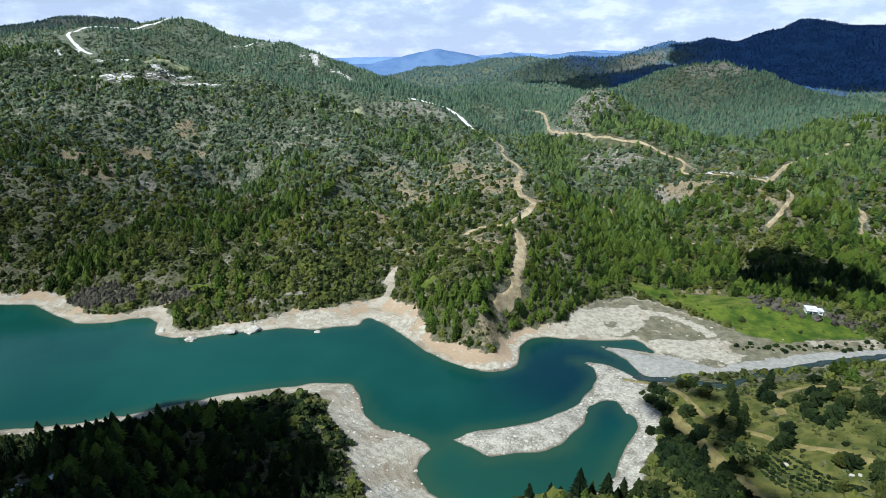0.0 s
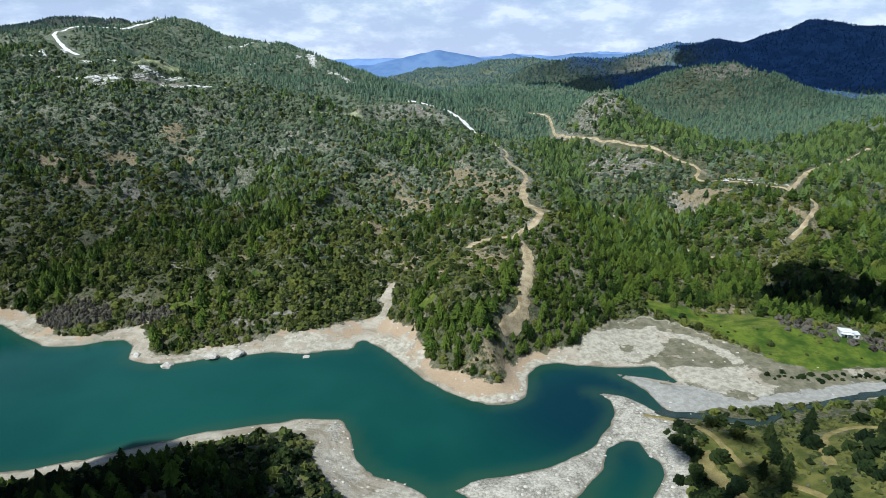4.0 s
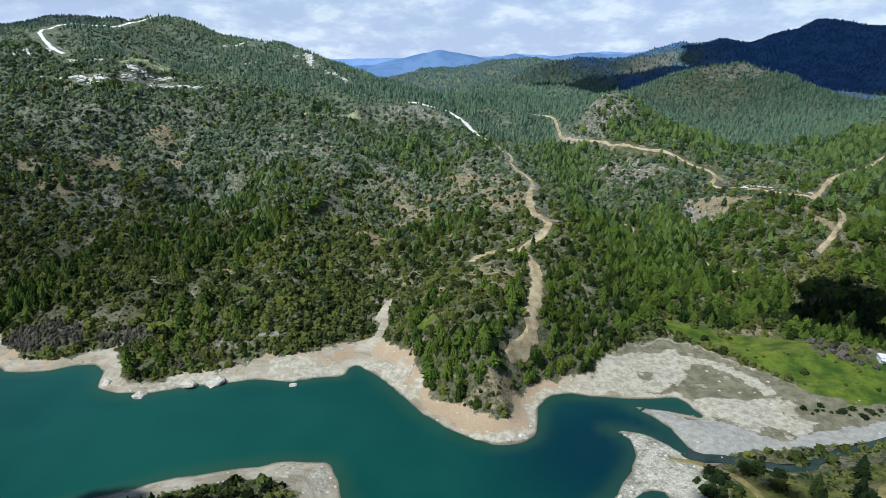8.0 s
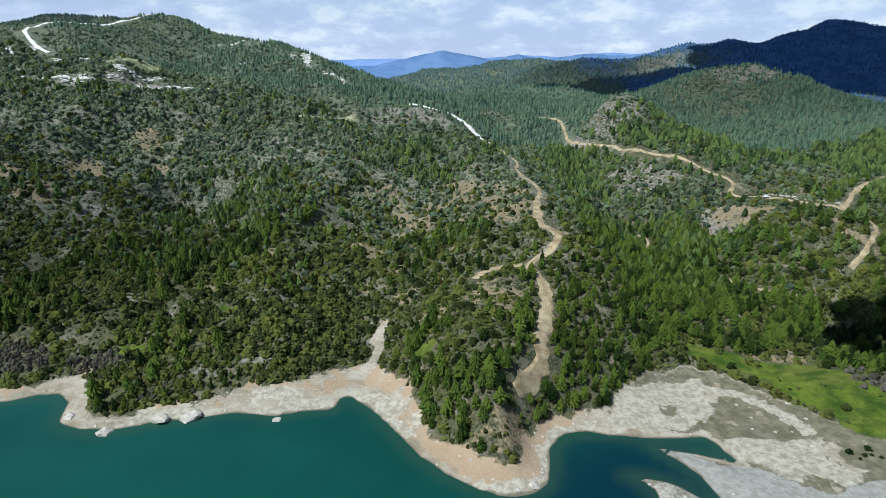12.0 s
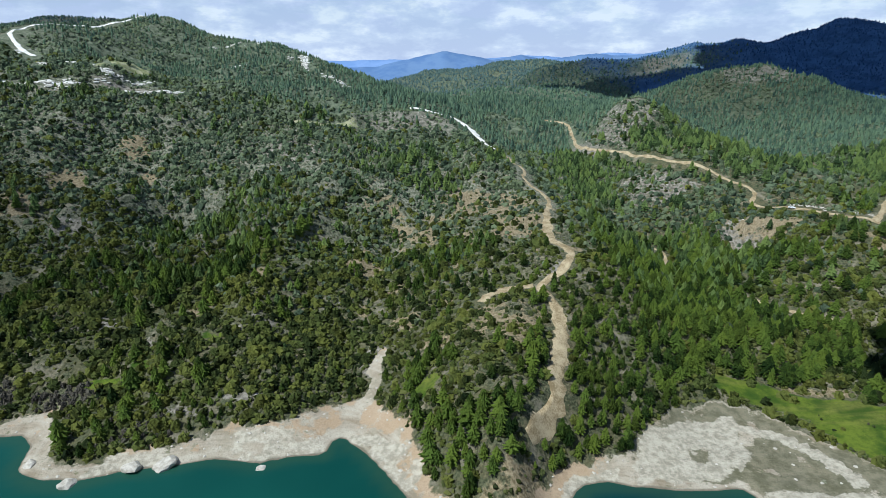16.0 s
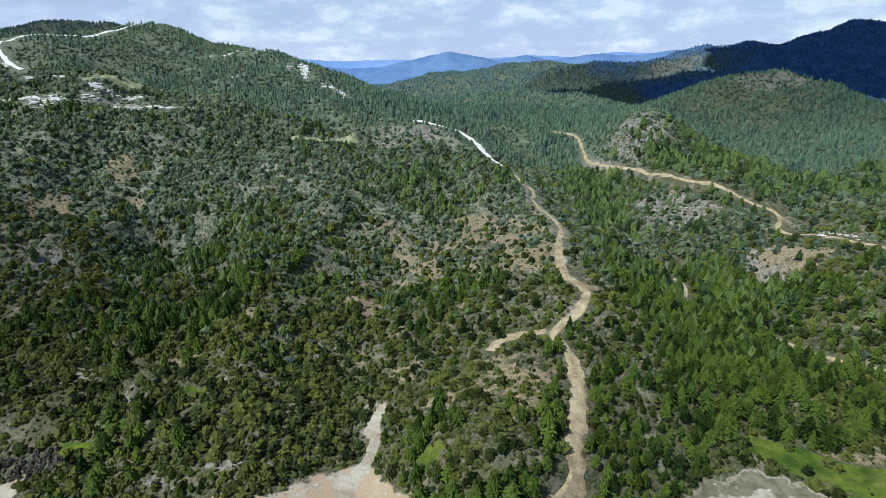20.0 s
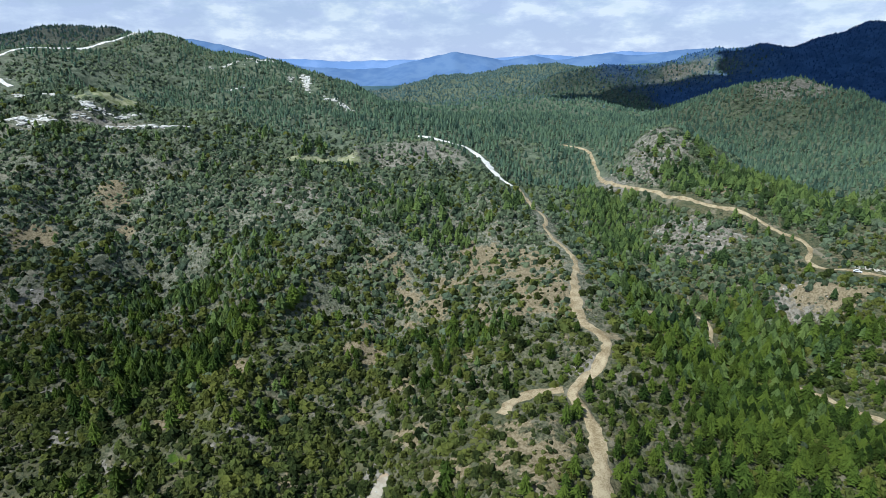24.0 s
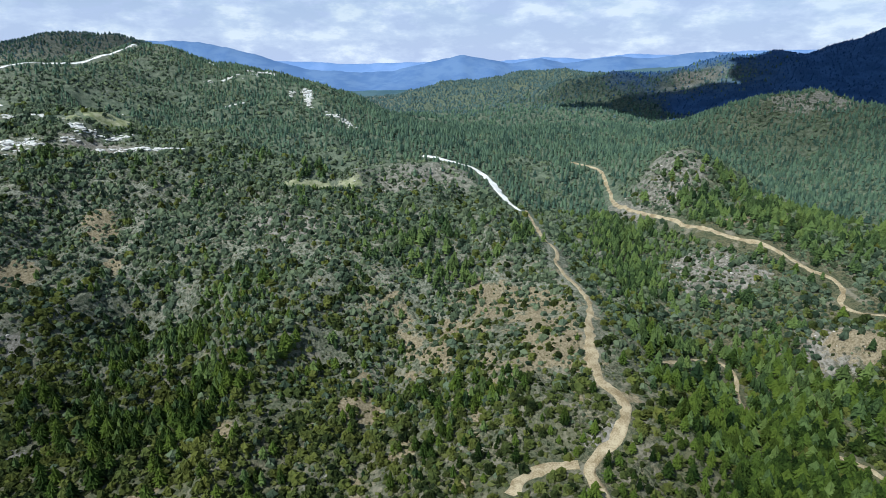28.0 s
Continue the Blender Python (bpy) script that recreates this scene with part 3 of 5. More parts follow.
DRY_PATCHES = [(-138, 309, 16, 5, -10), (130, 165, 30, 18, 30), (106, 152, 24, 24, 20), (122, 204, 44, 10, 10), (122, 162, 62, 48, 0), (-50, 203, 13, 5, 10), (150, 195, 40, 12, 20), (95, 185, 12, 24, 0)]
PATCHES = [("brown", BROWN_PATCHES), ("meadow", MEADOW_PATCHES), ("grass", GRASS_PATCHES), ("white", WHITE_PATCHES), ("rock", ROCK_PATCHES), ("dry", DRY_PATCHES)]
FINE = (-310, 330, 125, 690)


def spaced(lo, a, b, hi, step, grow):
    """Even steps from a to b, and growing ones out to lo and hi."""
    inner = list(np.arange(a, b + step / 2, step))
    s, up = step, [inner[-1]]
    while up[-1] < hi:
        s *= grow
        up.append(up[-1] + s)
    s, down = step, [inner[0]]
    while down[-1] > lo:
        s *= grow
        down.append(down[-1] - s)
    return np.array(down[:0:-1] + inner + up[1:])


GX = spaced(-3200, FINE[0], FINE[1], 3200, 2.8, 1.035)
GY = spaced(-400, FINE[2], FINE[3], 4850, 2.8, 1.032)
MX, MY = np.meshgrid(GX, GY)
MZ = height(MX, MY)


def ground_z(x, y):
    """Height on the ground mesh itself."""
    x, y = np.asarray(x, float), np.asarray(y, float)
    i = np.clip(np.searchsorted(GX, x) - 1, 0, len(GX) - 2)
    j = np.clip(np.searchsorted(GY, y) - 1, 0, len(GY) - 2)
    u, v = (x - GX[i]) / (GX[i + 1] - GX[i]), (y - GY[j]) / (GY[j + 1] - GY[j])
    return (MZ[j, i] * (1 - u) + MZ[j, i + 1] * u) * (1 - v) + (MZ[j + 1, i] * (1 - u) + MZ[j + 1, i + 1] * u) * v


def inside(x, y, ring):
    r = np.zeros(np.shape(x), bool)
    for (ax, ay), (bx, by) in zip(ring, ring[1:] + ring[:1]):
        if ay != by:
            r ^= ((ay > y) != (by > y)) & (x < (bx - ax) * (y - ay) / (by - ay) + ax)
    return r


def soft_inside(x, y, ring, soft):
    d = line_distance(x, y, ring + ring[:1])
    return smooth(-soft, soft, np.where(inside(x, y, ring), d, -d))


def blob(x, y, cx, cy, a, b):
    return np.exp(-(((x - cx) / a) ** 2 + ((y - cy) / b) ** 2))


def masks(x, y):
    """What covers the ground at x, y: each from 0 to 1."""
    shore = lake_distance(x, y)
    near = smooth(900, 500, np.abs(x)) * smooth(420, 350, y)
    ring = 11 + 5 * fbm(x, y, 45, 2, 31) + 8 * smooth(-100, -60, x) * smooth(30, -20, x) * smooth(235, 300, y)
    ring = np.where(y < 225, np.where(x < 40, 10 + 10 * smooth(-60, -30, x), 9.0), ring)
    m = {k: np.zeros(np.shape(x)) for k in ("brown", "rock", "white", "grass", "dry", "meadow")}
    m["pale"] = smooth(5, -5, shore - ring) * near
    delta = soft_inside(x, y, [(62, 262), (66, 282), (84, 300), (108, 312), (124, 304), (136, 288), (150, 268), (170, 257), (240, 256), (330, 262), (330, 244), (180, 234), (100, 226), (70, 240)], 4)
    point = soft_inside(x, y, [(-66, 214), (-50, 222), (-38, 222), (-26, 190), (0, 180), (2, 140), (-22, 140), (-32, 166), (-37, 182), (-44, 200)], 4)
    bar = soft_inside(x, y, [(0, 185), (70, 242), (92, 232), (84, 205), (80, 180), (66, 160), (52, 168), (0, 172)], 4)
    wash = smooth(3.8, 1.6, line_distance(x, y, [(-40, 290), (-36, 304), (-31, 316), (-33, 326), (-30, 334)]) + 1.5 * vnoise(x / 5, y / 5, 7))
    m["pale"] = np.maximum(np.maximum(m["pale"], delta), np.maximum(np.maximum(bar, point), wash))
    m["ochre"] = np.clip(smooth(1.0, 5, shore) * smooth(62, 45, x) * (0.38 + 0.5 * smooth(-30, 0, x) + 0.35 * fbm(x, y, 20, 3, 37)) * (1 - wash), 0, 1) * (y > 225)
    crust = np.maximum(soft_inside(x, y, [(63, 266), (64, 274), (73, 289), (88, 297), (112, 302), (108, 282), (103, 272), (85, 266)], 4), soft_inside(x, y, [(105, 263), (124, 262), (139, 262), (137, 252), (142, 241), (126, 233), (114, 240), (103, 254)], 4))
    crust = np.maximum(crust, smooth(3.6, 1.6, line_distance(x, y, [(108, 298), (122, 291), (131, 281), (137, 265)])))
    beach_salt = np.maximum(soft_inside(x, y, [(-38, 289), (-29, 291), (-14, 280), (-8, 266), (-12, 258), (-22, 270), (-32, 284)], 2.5), soft_inside(x, y, [(-84, 281), (-80, 288), (-56, 292), (-45, 288), (-46, 279), (-66, 274)], 3))
    beach_salt = np.maximum(np.maximum(beach_salt, soft_inside(x, y, [(-128, 262), (-120, 276), (-99, 279), (-95, 271), (-112, 268)], 2.5)), smooth(4.5, 2.0, line_distance(x, y, [(12, 234), (22, 234), (33, 238), (36, 248), (37, 256), (44, 266), (56, 269)])))
    beach_salt = np.maximum(beach_salt, 0.85 * point * smooth(-0.3, 0.3, fbm(x, y, 12, 3, 69)))
    m["crust"] = np.maximum(crust * smooth(-0.7, -0.1, fbm(x, y, 14, 3, 67)), beach_salt * smooth(-0.6, 0.0, fbm(x, y, 8, 3, 68)))
    m["silt"] = delta * (0.8 + 0.3 * fbm(x, y, 17, 3, 53)) * smooth(1, 4, shore) * smooth(58, 66, x)
    m["gravel"] = soft_inside(x, y, [(77, 258), (86, 255), (96, 247), (106, 248), (113, 240), (123, 232), (145, 239), (174, 245), (240, 252), (330, 260), (330, 252), (240, 243), (170, 236), (141, 228), (124, 220), (111, 217), (95, 221), (88, 232), (87, 241), (82, 251)], 1.5)
    m["rubble"] = np.clip(bar + 0.3 * point + smooth(12, 6, shore) * smooth(40, 60, x) * smooth(205, 195, y), 0, 1)
    m["grass"] = np.maximum(m["grass"], soft_inside(x, y, FIELD, 4))
    for kind, spots in PATCHES:
        for px, py, a, b, turn in spots:
            c, s = math.cos(radians(turn)), math.sin(radians(turn))
            u, v = ((x - px) * c + (y - py) * s) / a, ((y - py) * c - (x - px) * s) / b
            m[kind] = np.maximum(m[kind], smooth(1.6, 0.35, np.sqrt(u * u + v * v)) * 0.8)
    # sunlit gap in the range's shade, painted in as pale rock
    lit = blob(x, y, 470, 1470, 110, 60) * smooth(0.05, 0.35, fbm(x, y, 48, 4, 61) + 0.08)
    m["rock"] = np.maximum(m["rock"], 0.85 * lit)
    wild = smooth(560, 640, y) * smooth(-0.75, -0.1, fbm(x, y, 55, 3, 77) + 0.3 + 0.35 * smooth(-150, 0, x + 0.15 * (y - 700)))
    m["brown"] = np.maximum(m["brown"], 0.62 * blob(x, y, -5, 450, 85, 120) * smooth(-0.15, 0.3, fbm(x, y, 26, 3, 43)))
    # where haze is painted into the soil, growing with distance
    m["upper"] = smooth(330, 520, y) * smooth(130, 40, x - 0.2 * (y - 400))
    m["wood"] = np.clip(wild - m["rock"] - m["dry"] - m["white"], 0, 1) * smooth(-520, -300, x - 0.2 * (y - 700))
    m["wood"] = m["wood"] * (1 - 0.45 * blob(x, y, 446, 955, 160, 75))
    # where the range gets its painted haze blue, less the sunlit gap
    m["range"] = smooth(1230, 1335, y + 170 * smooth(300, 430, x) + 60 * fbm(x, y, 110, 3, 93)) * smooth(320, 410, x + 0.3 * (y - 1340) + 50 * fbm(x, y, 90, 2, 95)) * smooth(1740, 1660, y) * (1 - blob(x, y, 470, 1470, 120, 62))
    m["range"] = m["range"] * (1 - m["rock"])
    return m


def mesh_from(name, verts, faces, mats, smooth_shade=False):
    """A mesh from arrays: verts n x 3, faces n x 3 or n x 4."""
    me = bpy.data.meshes.new(name)
    verts, faces = np.asarray(verts, np.float32), np.asarray(faces, np.int32)
    k = faces.shape[1]
    me.vertices.add(len(verts))
    me.vertices.foreach_set("co", verts.ravel())
    me.loops.add(faces.size)
    me.loops.foreach_set("vertex_index", faces.ravel())
    me.polygons.add(len(faces))
    me.polygons.foreach_set("loop_start", np.arange(0, faces.size, k, dtype=np.int32))
    me.polygons.foreach_set("loop_total", np.full(len(faces), k, np.int32))
    me.polygons.foreach_set("use_smooth", np.full(len(faces), smooth_shade))
    for m in mats if isinstance(mats, (list, tuple)) else [mats]:
        me.materials.append(m)
    me.update(calc_edges=True)
    return me


def grid_faces(ny, nx):
    i = (np.arange(ny - 1)[:, None] * nx + np.arange(nx - 1)[None]).ravel()
    return np.stack([i, i + 1, i + nx + 1, i + nx], 1)


def add_mask(me, name, values):
    a = me.attributes.new(name, "FLOAT", "POINT")
    a.data.foreach_set("value", np.asarray(values, np.float32).ravel())


ground_me = mesh_from("ground", np.stack([MX, MY, MZ], -1).reshape(-1, 3), grid_faces(len(GY), len(GX)), M_GROUND, True)
for mask_name, values in masks(MX, MY).items():
    add_mask(ground_me, mask_name, values)
ground = tagged(new("ground", ground_me), "scrubby limestone hills falling to a pale reservoir shore", "ground", kind="structure")

WX, WY = np.meshgrid(spaced(-900, -260, 260, 700, 4, 1.15), spaced(20, 130, 320, 420, 3.5, 1.1))
water_me = mesh_from("water", np.stack([WX, WY, 0 * WX], -1).reshape(-1, 3), grid_faces(*WX.shape), M_WATER, True)
w_shore = -lake_distance(WX, WY)
add_mask(water_me, "shallow", smooth(7, 1, w_shore) + 0.5 * smooth(70, 20, np.hypot(WX - 25, (WY - 158) * 1.6)))
add_mask(water_me, "navy_reflection", smooth(1.45, 0.25, np.hypot((WX - 62) / 50, (WY - 230) / 42)))
water = tagged(new("water", water_me), "still teal-green reservoir water", "water", kind="structure")


def curve_points(line, step):
    """A smooth line through the given points, in even steps."""
    p = np.array(line, float)
    p = np.vstack([2 * p[0] - p[1], p, 2 * p[-1] - p[-2]])
    out = []
    for i in range(1, len(p) - 2):
        n = max(2, int(np.hypot(*(p[i + 1] - p[i])) / step))
        for s in np.arange(n) / n:
            out.append(0.5 * (2 * p[i] + (p[i + 1] - p[i - 1]) * s + (2 * p[i - 1] - 5 * p[i] + 4 * p[i + 1] - p[i + 2]) * s * s + (3 * p[i] - p[i - 1] - 3 * p[i + 1] + p[i + 2]) * s ** 3))
    out.append(p[-2])
    return np.array(out)


def road(name, line, width, material, label, seed, widths=None):
    c = curve_points(line, 1.4)
    d = np.gradient(c, axis=0)
    d /= np.hypot(d[:, 0], d[:, 1])[:, None]
    side = np.stack([d[:, 1], -d[:, 0]], 1)
    along = np.arange(len(c)) * 1.4
    w = width / 2 * np.ones(len(c)) if widths is None else np.interp(np.linspace(0, 1, len(c)), np.linspace(0, 1, len(widths)), widths) / 2
    rows = []
    for k, s in enumerate((-1, -0.72, -0.25, 0.25, 0.72, 1)):
        jag = 1 + (0.42 * vnoise(along / 3.0, 0 * along + k * 7, seed) if abs(s) == 1 else 0)
        q = c + side * (s * w * jag)[:, None]
        z = ground_z(q[:, 0], q[:, 1]) + (0.30 if abs(s) < 0.9 else 0.02) - (0.07 if abs(s) == 0.25 else 0)
        rows.append(np.column_stack([q, z]))
    v = np.stack(rows, 1).reshape(-1, 3)
    return tagged(new(name, mesh_from(name, v, grid_faces(len(c), 6), material, True)), label, "road", kind="structure")


road("road_spur", MAIN_ROAD, 4.4, M_ROAD, "pale ochre dirt road winding up the spur", 1, [4.5, 6, 6.5, 5.5, 5.5, 5.0, 4.6, 4.2, 6.5, 4.4, 3.2, 2.8, 2.5, 2.4, 2.6, 3.2, 2.4, 2.4, 2.4])
road("road_branch", BRANCH_ROAD, 5.0, M_ROAD, "short wide dirt spur off the ridge road", 2)
road("road_chalk", CHALK_ROAD, 7.0, M_WHITE_ROAD, "white chalk road cut over the ridge", 3, [3, 4, 7, 7, 6, 4, 4, 5, 5])
road("road_east", EAST_ROAD, 2.7, M_ROAD, "ochre forest road along the eastern ridge", 4)
road("road_east_spur", EAST_SPUR, 3.4, M_ROAD, "ochre dirt road climbing the eastern slope", 5)
road("road_edge", EDGE_ROAD, 3.6, M_ROAD, "ochre dirt road on the far eastern slope", 6)
road("track_valley", SMALL_TRACK, 2.0, M_ROAD, "narrow dirt track in the pine valley", 7)
road("track_low", LOW_TRACK, 2.6, M_ROAD, "narrow dirt track above the green field", 8)
road("road_hill", HILL_ROAD, 3.8, M_WHITE_ROAD, "white chalk road along the western hilltop", 9)
road("track_bar", BAR_TRACK, 2.4, M_TRACK, "earth track down to the gravel bar", 10)
road("track_terrace", TERRACE_TRACK, 5.0, M_TRACK, "ochre field track beside the terraces", 11)
road("track_crest", CREST_TRACK, 2.4, M_TRACK, "ochre track over the small hill", 12)
road("track_field", FIELD_TRACK, 2.2, M_TRACK, "ochre track between the terraces", 13)

STREAM = [(86, 228), (90, 225), (97, 222), (106, 220), (116, 218), (125, 219), (134, 223), (143, 227), (158, 231), (172, 235), (192, 239), (230, 244), (300, 250)]
stream = road("stream", STREAM, 2.6, M_STREAM, "narrow dark stream in the gravel bed", 15, [7, 5, 4, 3.6, 4.0, 4.2, 4.4, 4.6, 6, 8, 8])
tagged(stream, category="stream")

# ---- trees and bushes ----
rng = np.random.default_rng(11)


def join(pieces):
    v, f, n = [], [], 0
    for pv, pf in pieces:
        v.extend(pv)
        f.extend([[i + n for i in t] for t in pf])
        n += len(pv)
    return np.array(v, float), np.array(f, int)


def pine_crown(rg, tiers, points):
    """A slender cone of ragged whorls of branches, one metre high; the crown's foot is at 0.08."""
    lean = rg.uniform(-0.03, 0.03, 2)
    pieces = []
    n = 2 * points
    for i in range(tiers):
        u = i / tiers
        z = 0.08 + 0.84 * u ** 0.92
        r = 0.31 * (1 - u) ** 0.78 * min(1.0, 0.72 + 1.2 * u) + 0.018
        rise = (0.92 / tiers) * 1.9 + 0.02
        t0 = rg.random() * 6.28
        ring = []
        for k in range(n):
            q = r * (rg.uniform(0.70, 1.25) if k % 2 else rg.uniform(0.40, 0.72))
            t = t0 + 6.283 * k / n + rg.uniform(-0.12, 0.12)
            drop = rg.uniform(-0.02, 0.03) if k % 2 else 0.025
            ring.append(np.array([q * math.cos(t) + lean[0] * z, q * math.sin(t) + lean[1] * z, z + drop]))
        pieces.append((ring + [np.array([lean[0] * z, lean[1] * z, min(1.0, z + rise)])], [(k, (k + 1) % n, n) for k in range(n)]))
    return join(pieces)


def dome(rg, sides, rings, cx=0.0, cy=0.0, size=1.0):
    """A ragged dome of leaf clumps, about a metre wide."""
    v, f = [], []
    for j in range(rings):
        a = -0.15 + 1.30 * j / rings
        for i in range(sides):
            t = 6.283 * (i + 0.5 * (j % 2) + rg.uniform(-0.25, 0.25)) / sides
            q = size * (rg.uniform(0.98, 1.45) if (i + j) % 2 else rg.uniform(0.50, 0.90))
            v.append(np.array([cx + 0.5 * q * math.cos(a) * math.cos(t), cy + 0.5 * q * math.cos(a) * math.sin(t), size * 0.05 + 0.78 * q * math.sin(a) + 0.05]))
    v.append(np.array([cx + rg.uniform(-0.08, 0.08), cy + rg.uniform(-0.08, 0.08), size * rg.uniform(0.74, 0.98)]))
    for j in range(rings - 1):
        for i in range(sides):
            b, c = j * sides + i, j * sides + (i + 1) % sides
            f += [(b, c, b + sides), (c, c + sides, b + sides)]
    top = (rings - 1) * sides
    f += [(top + i, top + (i + 1) % sides, len(v) - 1) for i in range(sides)]
    return v, f


def bush_crown(rg, lobes, sides=8, rings=3):
    """A rounded bush of a few domes grown together, one metre wide and about 0.7 high."""
    pieces = [dome(rg, sides, rings)]
    for k in range(lobes - 1):
        t = rg.random() * 6.28
        pieces.append(dome(rg, max(5, sides - 2), max(2, rings - 1), 0.30 * math.cos(t), 0.30 * math.sin(t), rg.uniform(0.5, 0.75)))
    return join(pieces)


def lump(rg):
    """A low uneven clump."""
    return join([dome(rg, 5, 2)])


def far_lump(rg):
    """A low eight-sided clump, for far or small growth."""
    v = np.array([(0.5, 0, 0.3), (0, 0.5, 0.3), (-0.5, 0, 0.3), (0, -0.5, 0.3), (0, 0, 0.85)]) * rg.uniform(0.75, 1.25, (5, 1))
    base = np.array([(0.33, 0.33, -0.1), (-0.33, 0.33, -0.1), (-0.33, -0.33, -0.1), (0.33, -0.33, -0.1)])
    return np.vstack([v, base]), np.array([(0, 1, 4), (1, 2, 4), (2, 3, 4), (3, 0, 4), (0, 5, 1), (1, 6, 2), (2, 7, 3), (3, 8, 0)])


def far_pine(rg):
    """Two ragged cones for a pine far off."""
    pieces = []
    for z0, z1, r in ((0.05, 0.75, 0.27), (0.40, 1.0, 0.20)):
        ring = [np.array([r * rg.uniform(0.6, 1.3) * math.cos(1.2566 * i + z0), r * rg.uniform(0.6, 1.3) * math.sin(1.2566 * i + z0), z0 + rg.uniform(-0.05, 0.08)]) for i in range(5)]
        pieces.append((ring + [np.array([0, 0, z1])], [(i, (i + 1) % 5, 5) for i in range(5)]))
    return join(pieces)


def planted(name, templates, x, y, scale_xy, scale_z, material, label, category, sink=0.1):
    """Many alike plants in one object."""
    z = ground_z(x, y) - sink
    turn = rng.random(len(x)) * 6.283
    pick = rng.integers(0, len(templates), len(x))
    vs, fs, tones, n = [], [], [], 0
    for k, (tv, tf) in enumerate(templates):
        m = pick == k
        if not m.any():
            continue
        c, s = np.cos(turn[m])[:, None], np.sin(turn[m])[:, None]
        sx, sz = scale_xy[m][:, None], scale_z[m][:, None]
        vx = (tv[None, :, 0] * c - tv[None, :, 1] * s) * sx + x[m][:, None]
        vy = (tv[None, :, 0] * s + tv[None, :, 1] * c) * sx + y[m][:, None]
        vz = tv[None, :, 2] * sz + z[m][:, None]
        vs.append(np.stack([vx, vy, vz], -1).reshape(-1, 3))
        cnt = int(m.sum())
        tones.append(np.repeat(rng.random(cnt), len(tv)))
        fs.append((tf[None] + (np.arange(cnt) * len(tv))[:, None, None] + n).reshape(-1, 3))
        n += cnt * len(tv)
    me = mesh_from(name, np.vstack(vs), np.vstack(fs), material)
    add_mask(me, "tone", np.concatenate(tones))
    return tagged(new(name, me), label, category, kind="stuff")


def scatter(x0, x1, y0, y1, cell):
    """One place in each cell of a grid, moved at random."""
    gx, gy = np.meshgrid(np.arange(x0, x1, cell), np.arange(y0, y1, cell))
    x = (gx + rng.random(gx.shape) * cell).ravel()
    y = (gy + rng.random(gy.shape) * cell).ravel()
    return x, y


def thicket(x, y):
    """Where leafless grey bushes crowd behind the western shore."""
    return np.maximum(blob(x, y, -196, 304, 24, 9), 0.8 * blob(x, y, -154, 305, 18, 6)) * smooth(8, 12, lake_distance(x, y))


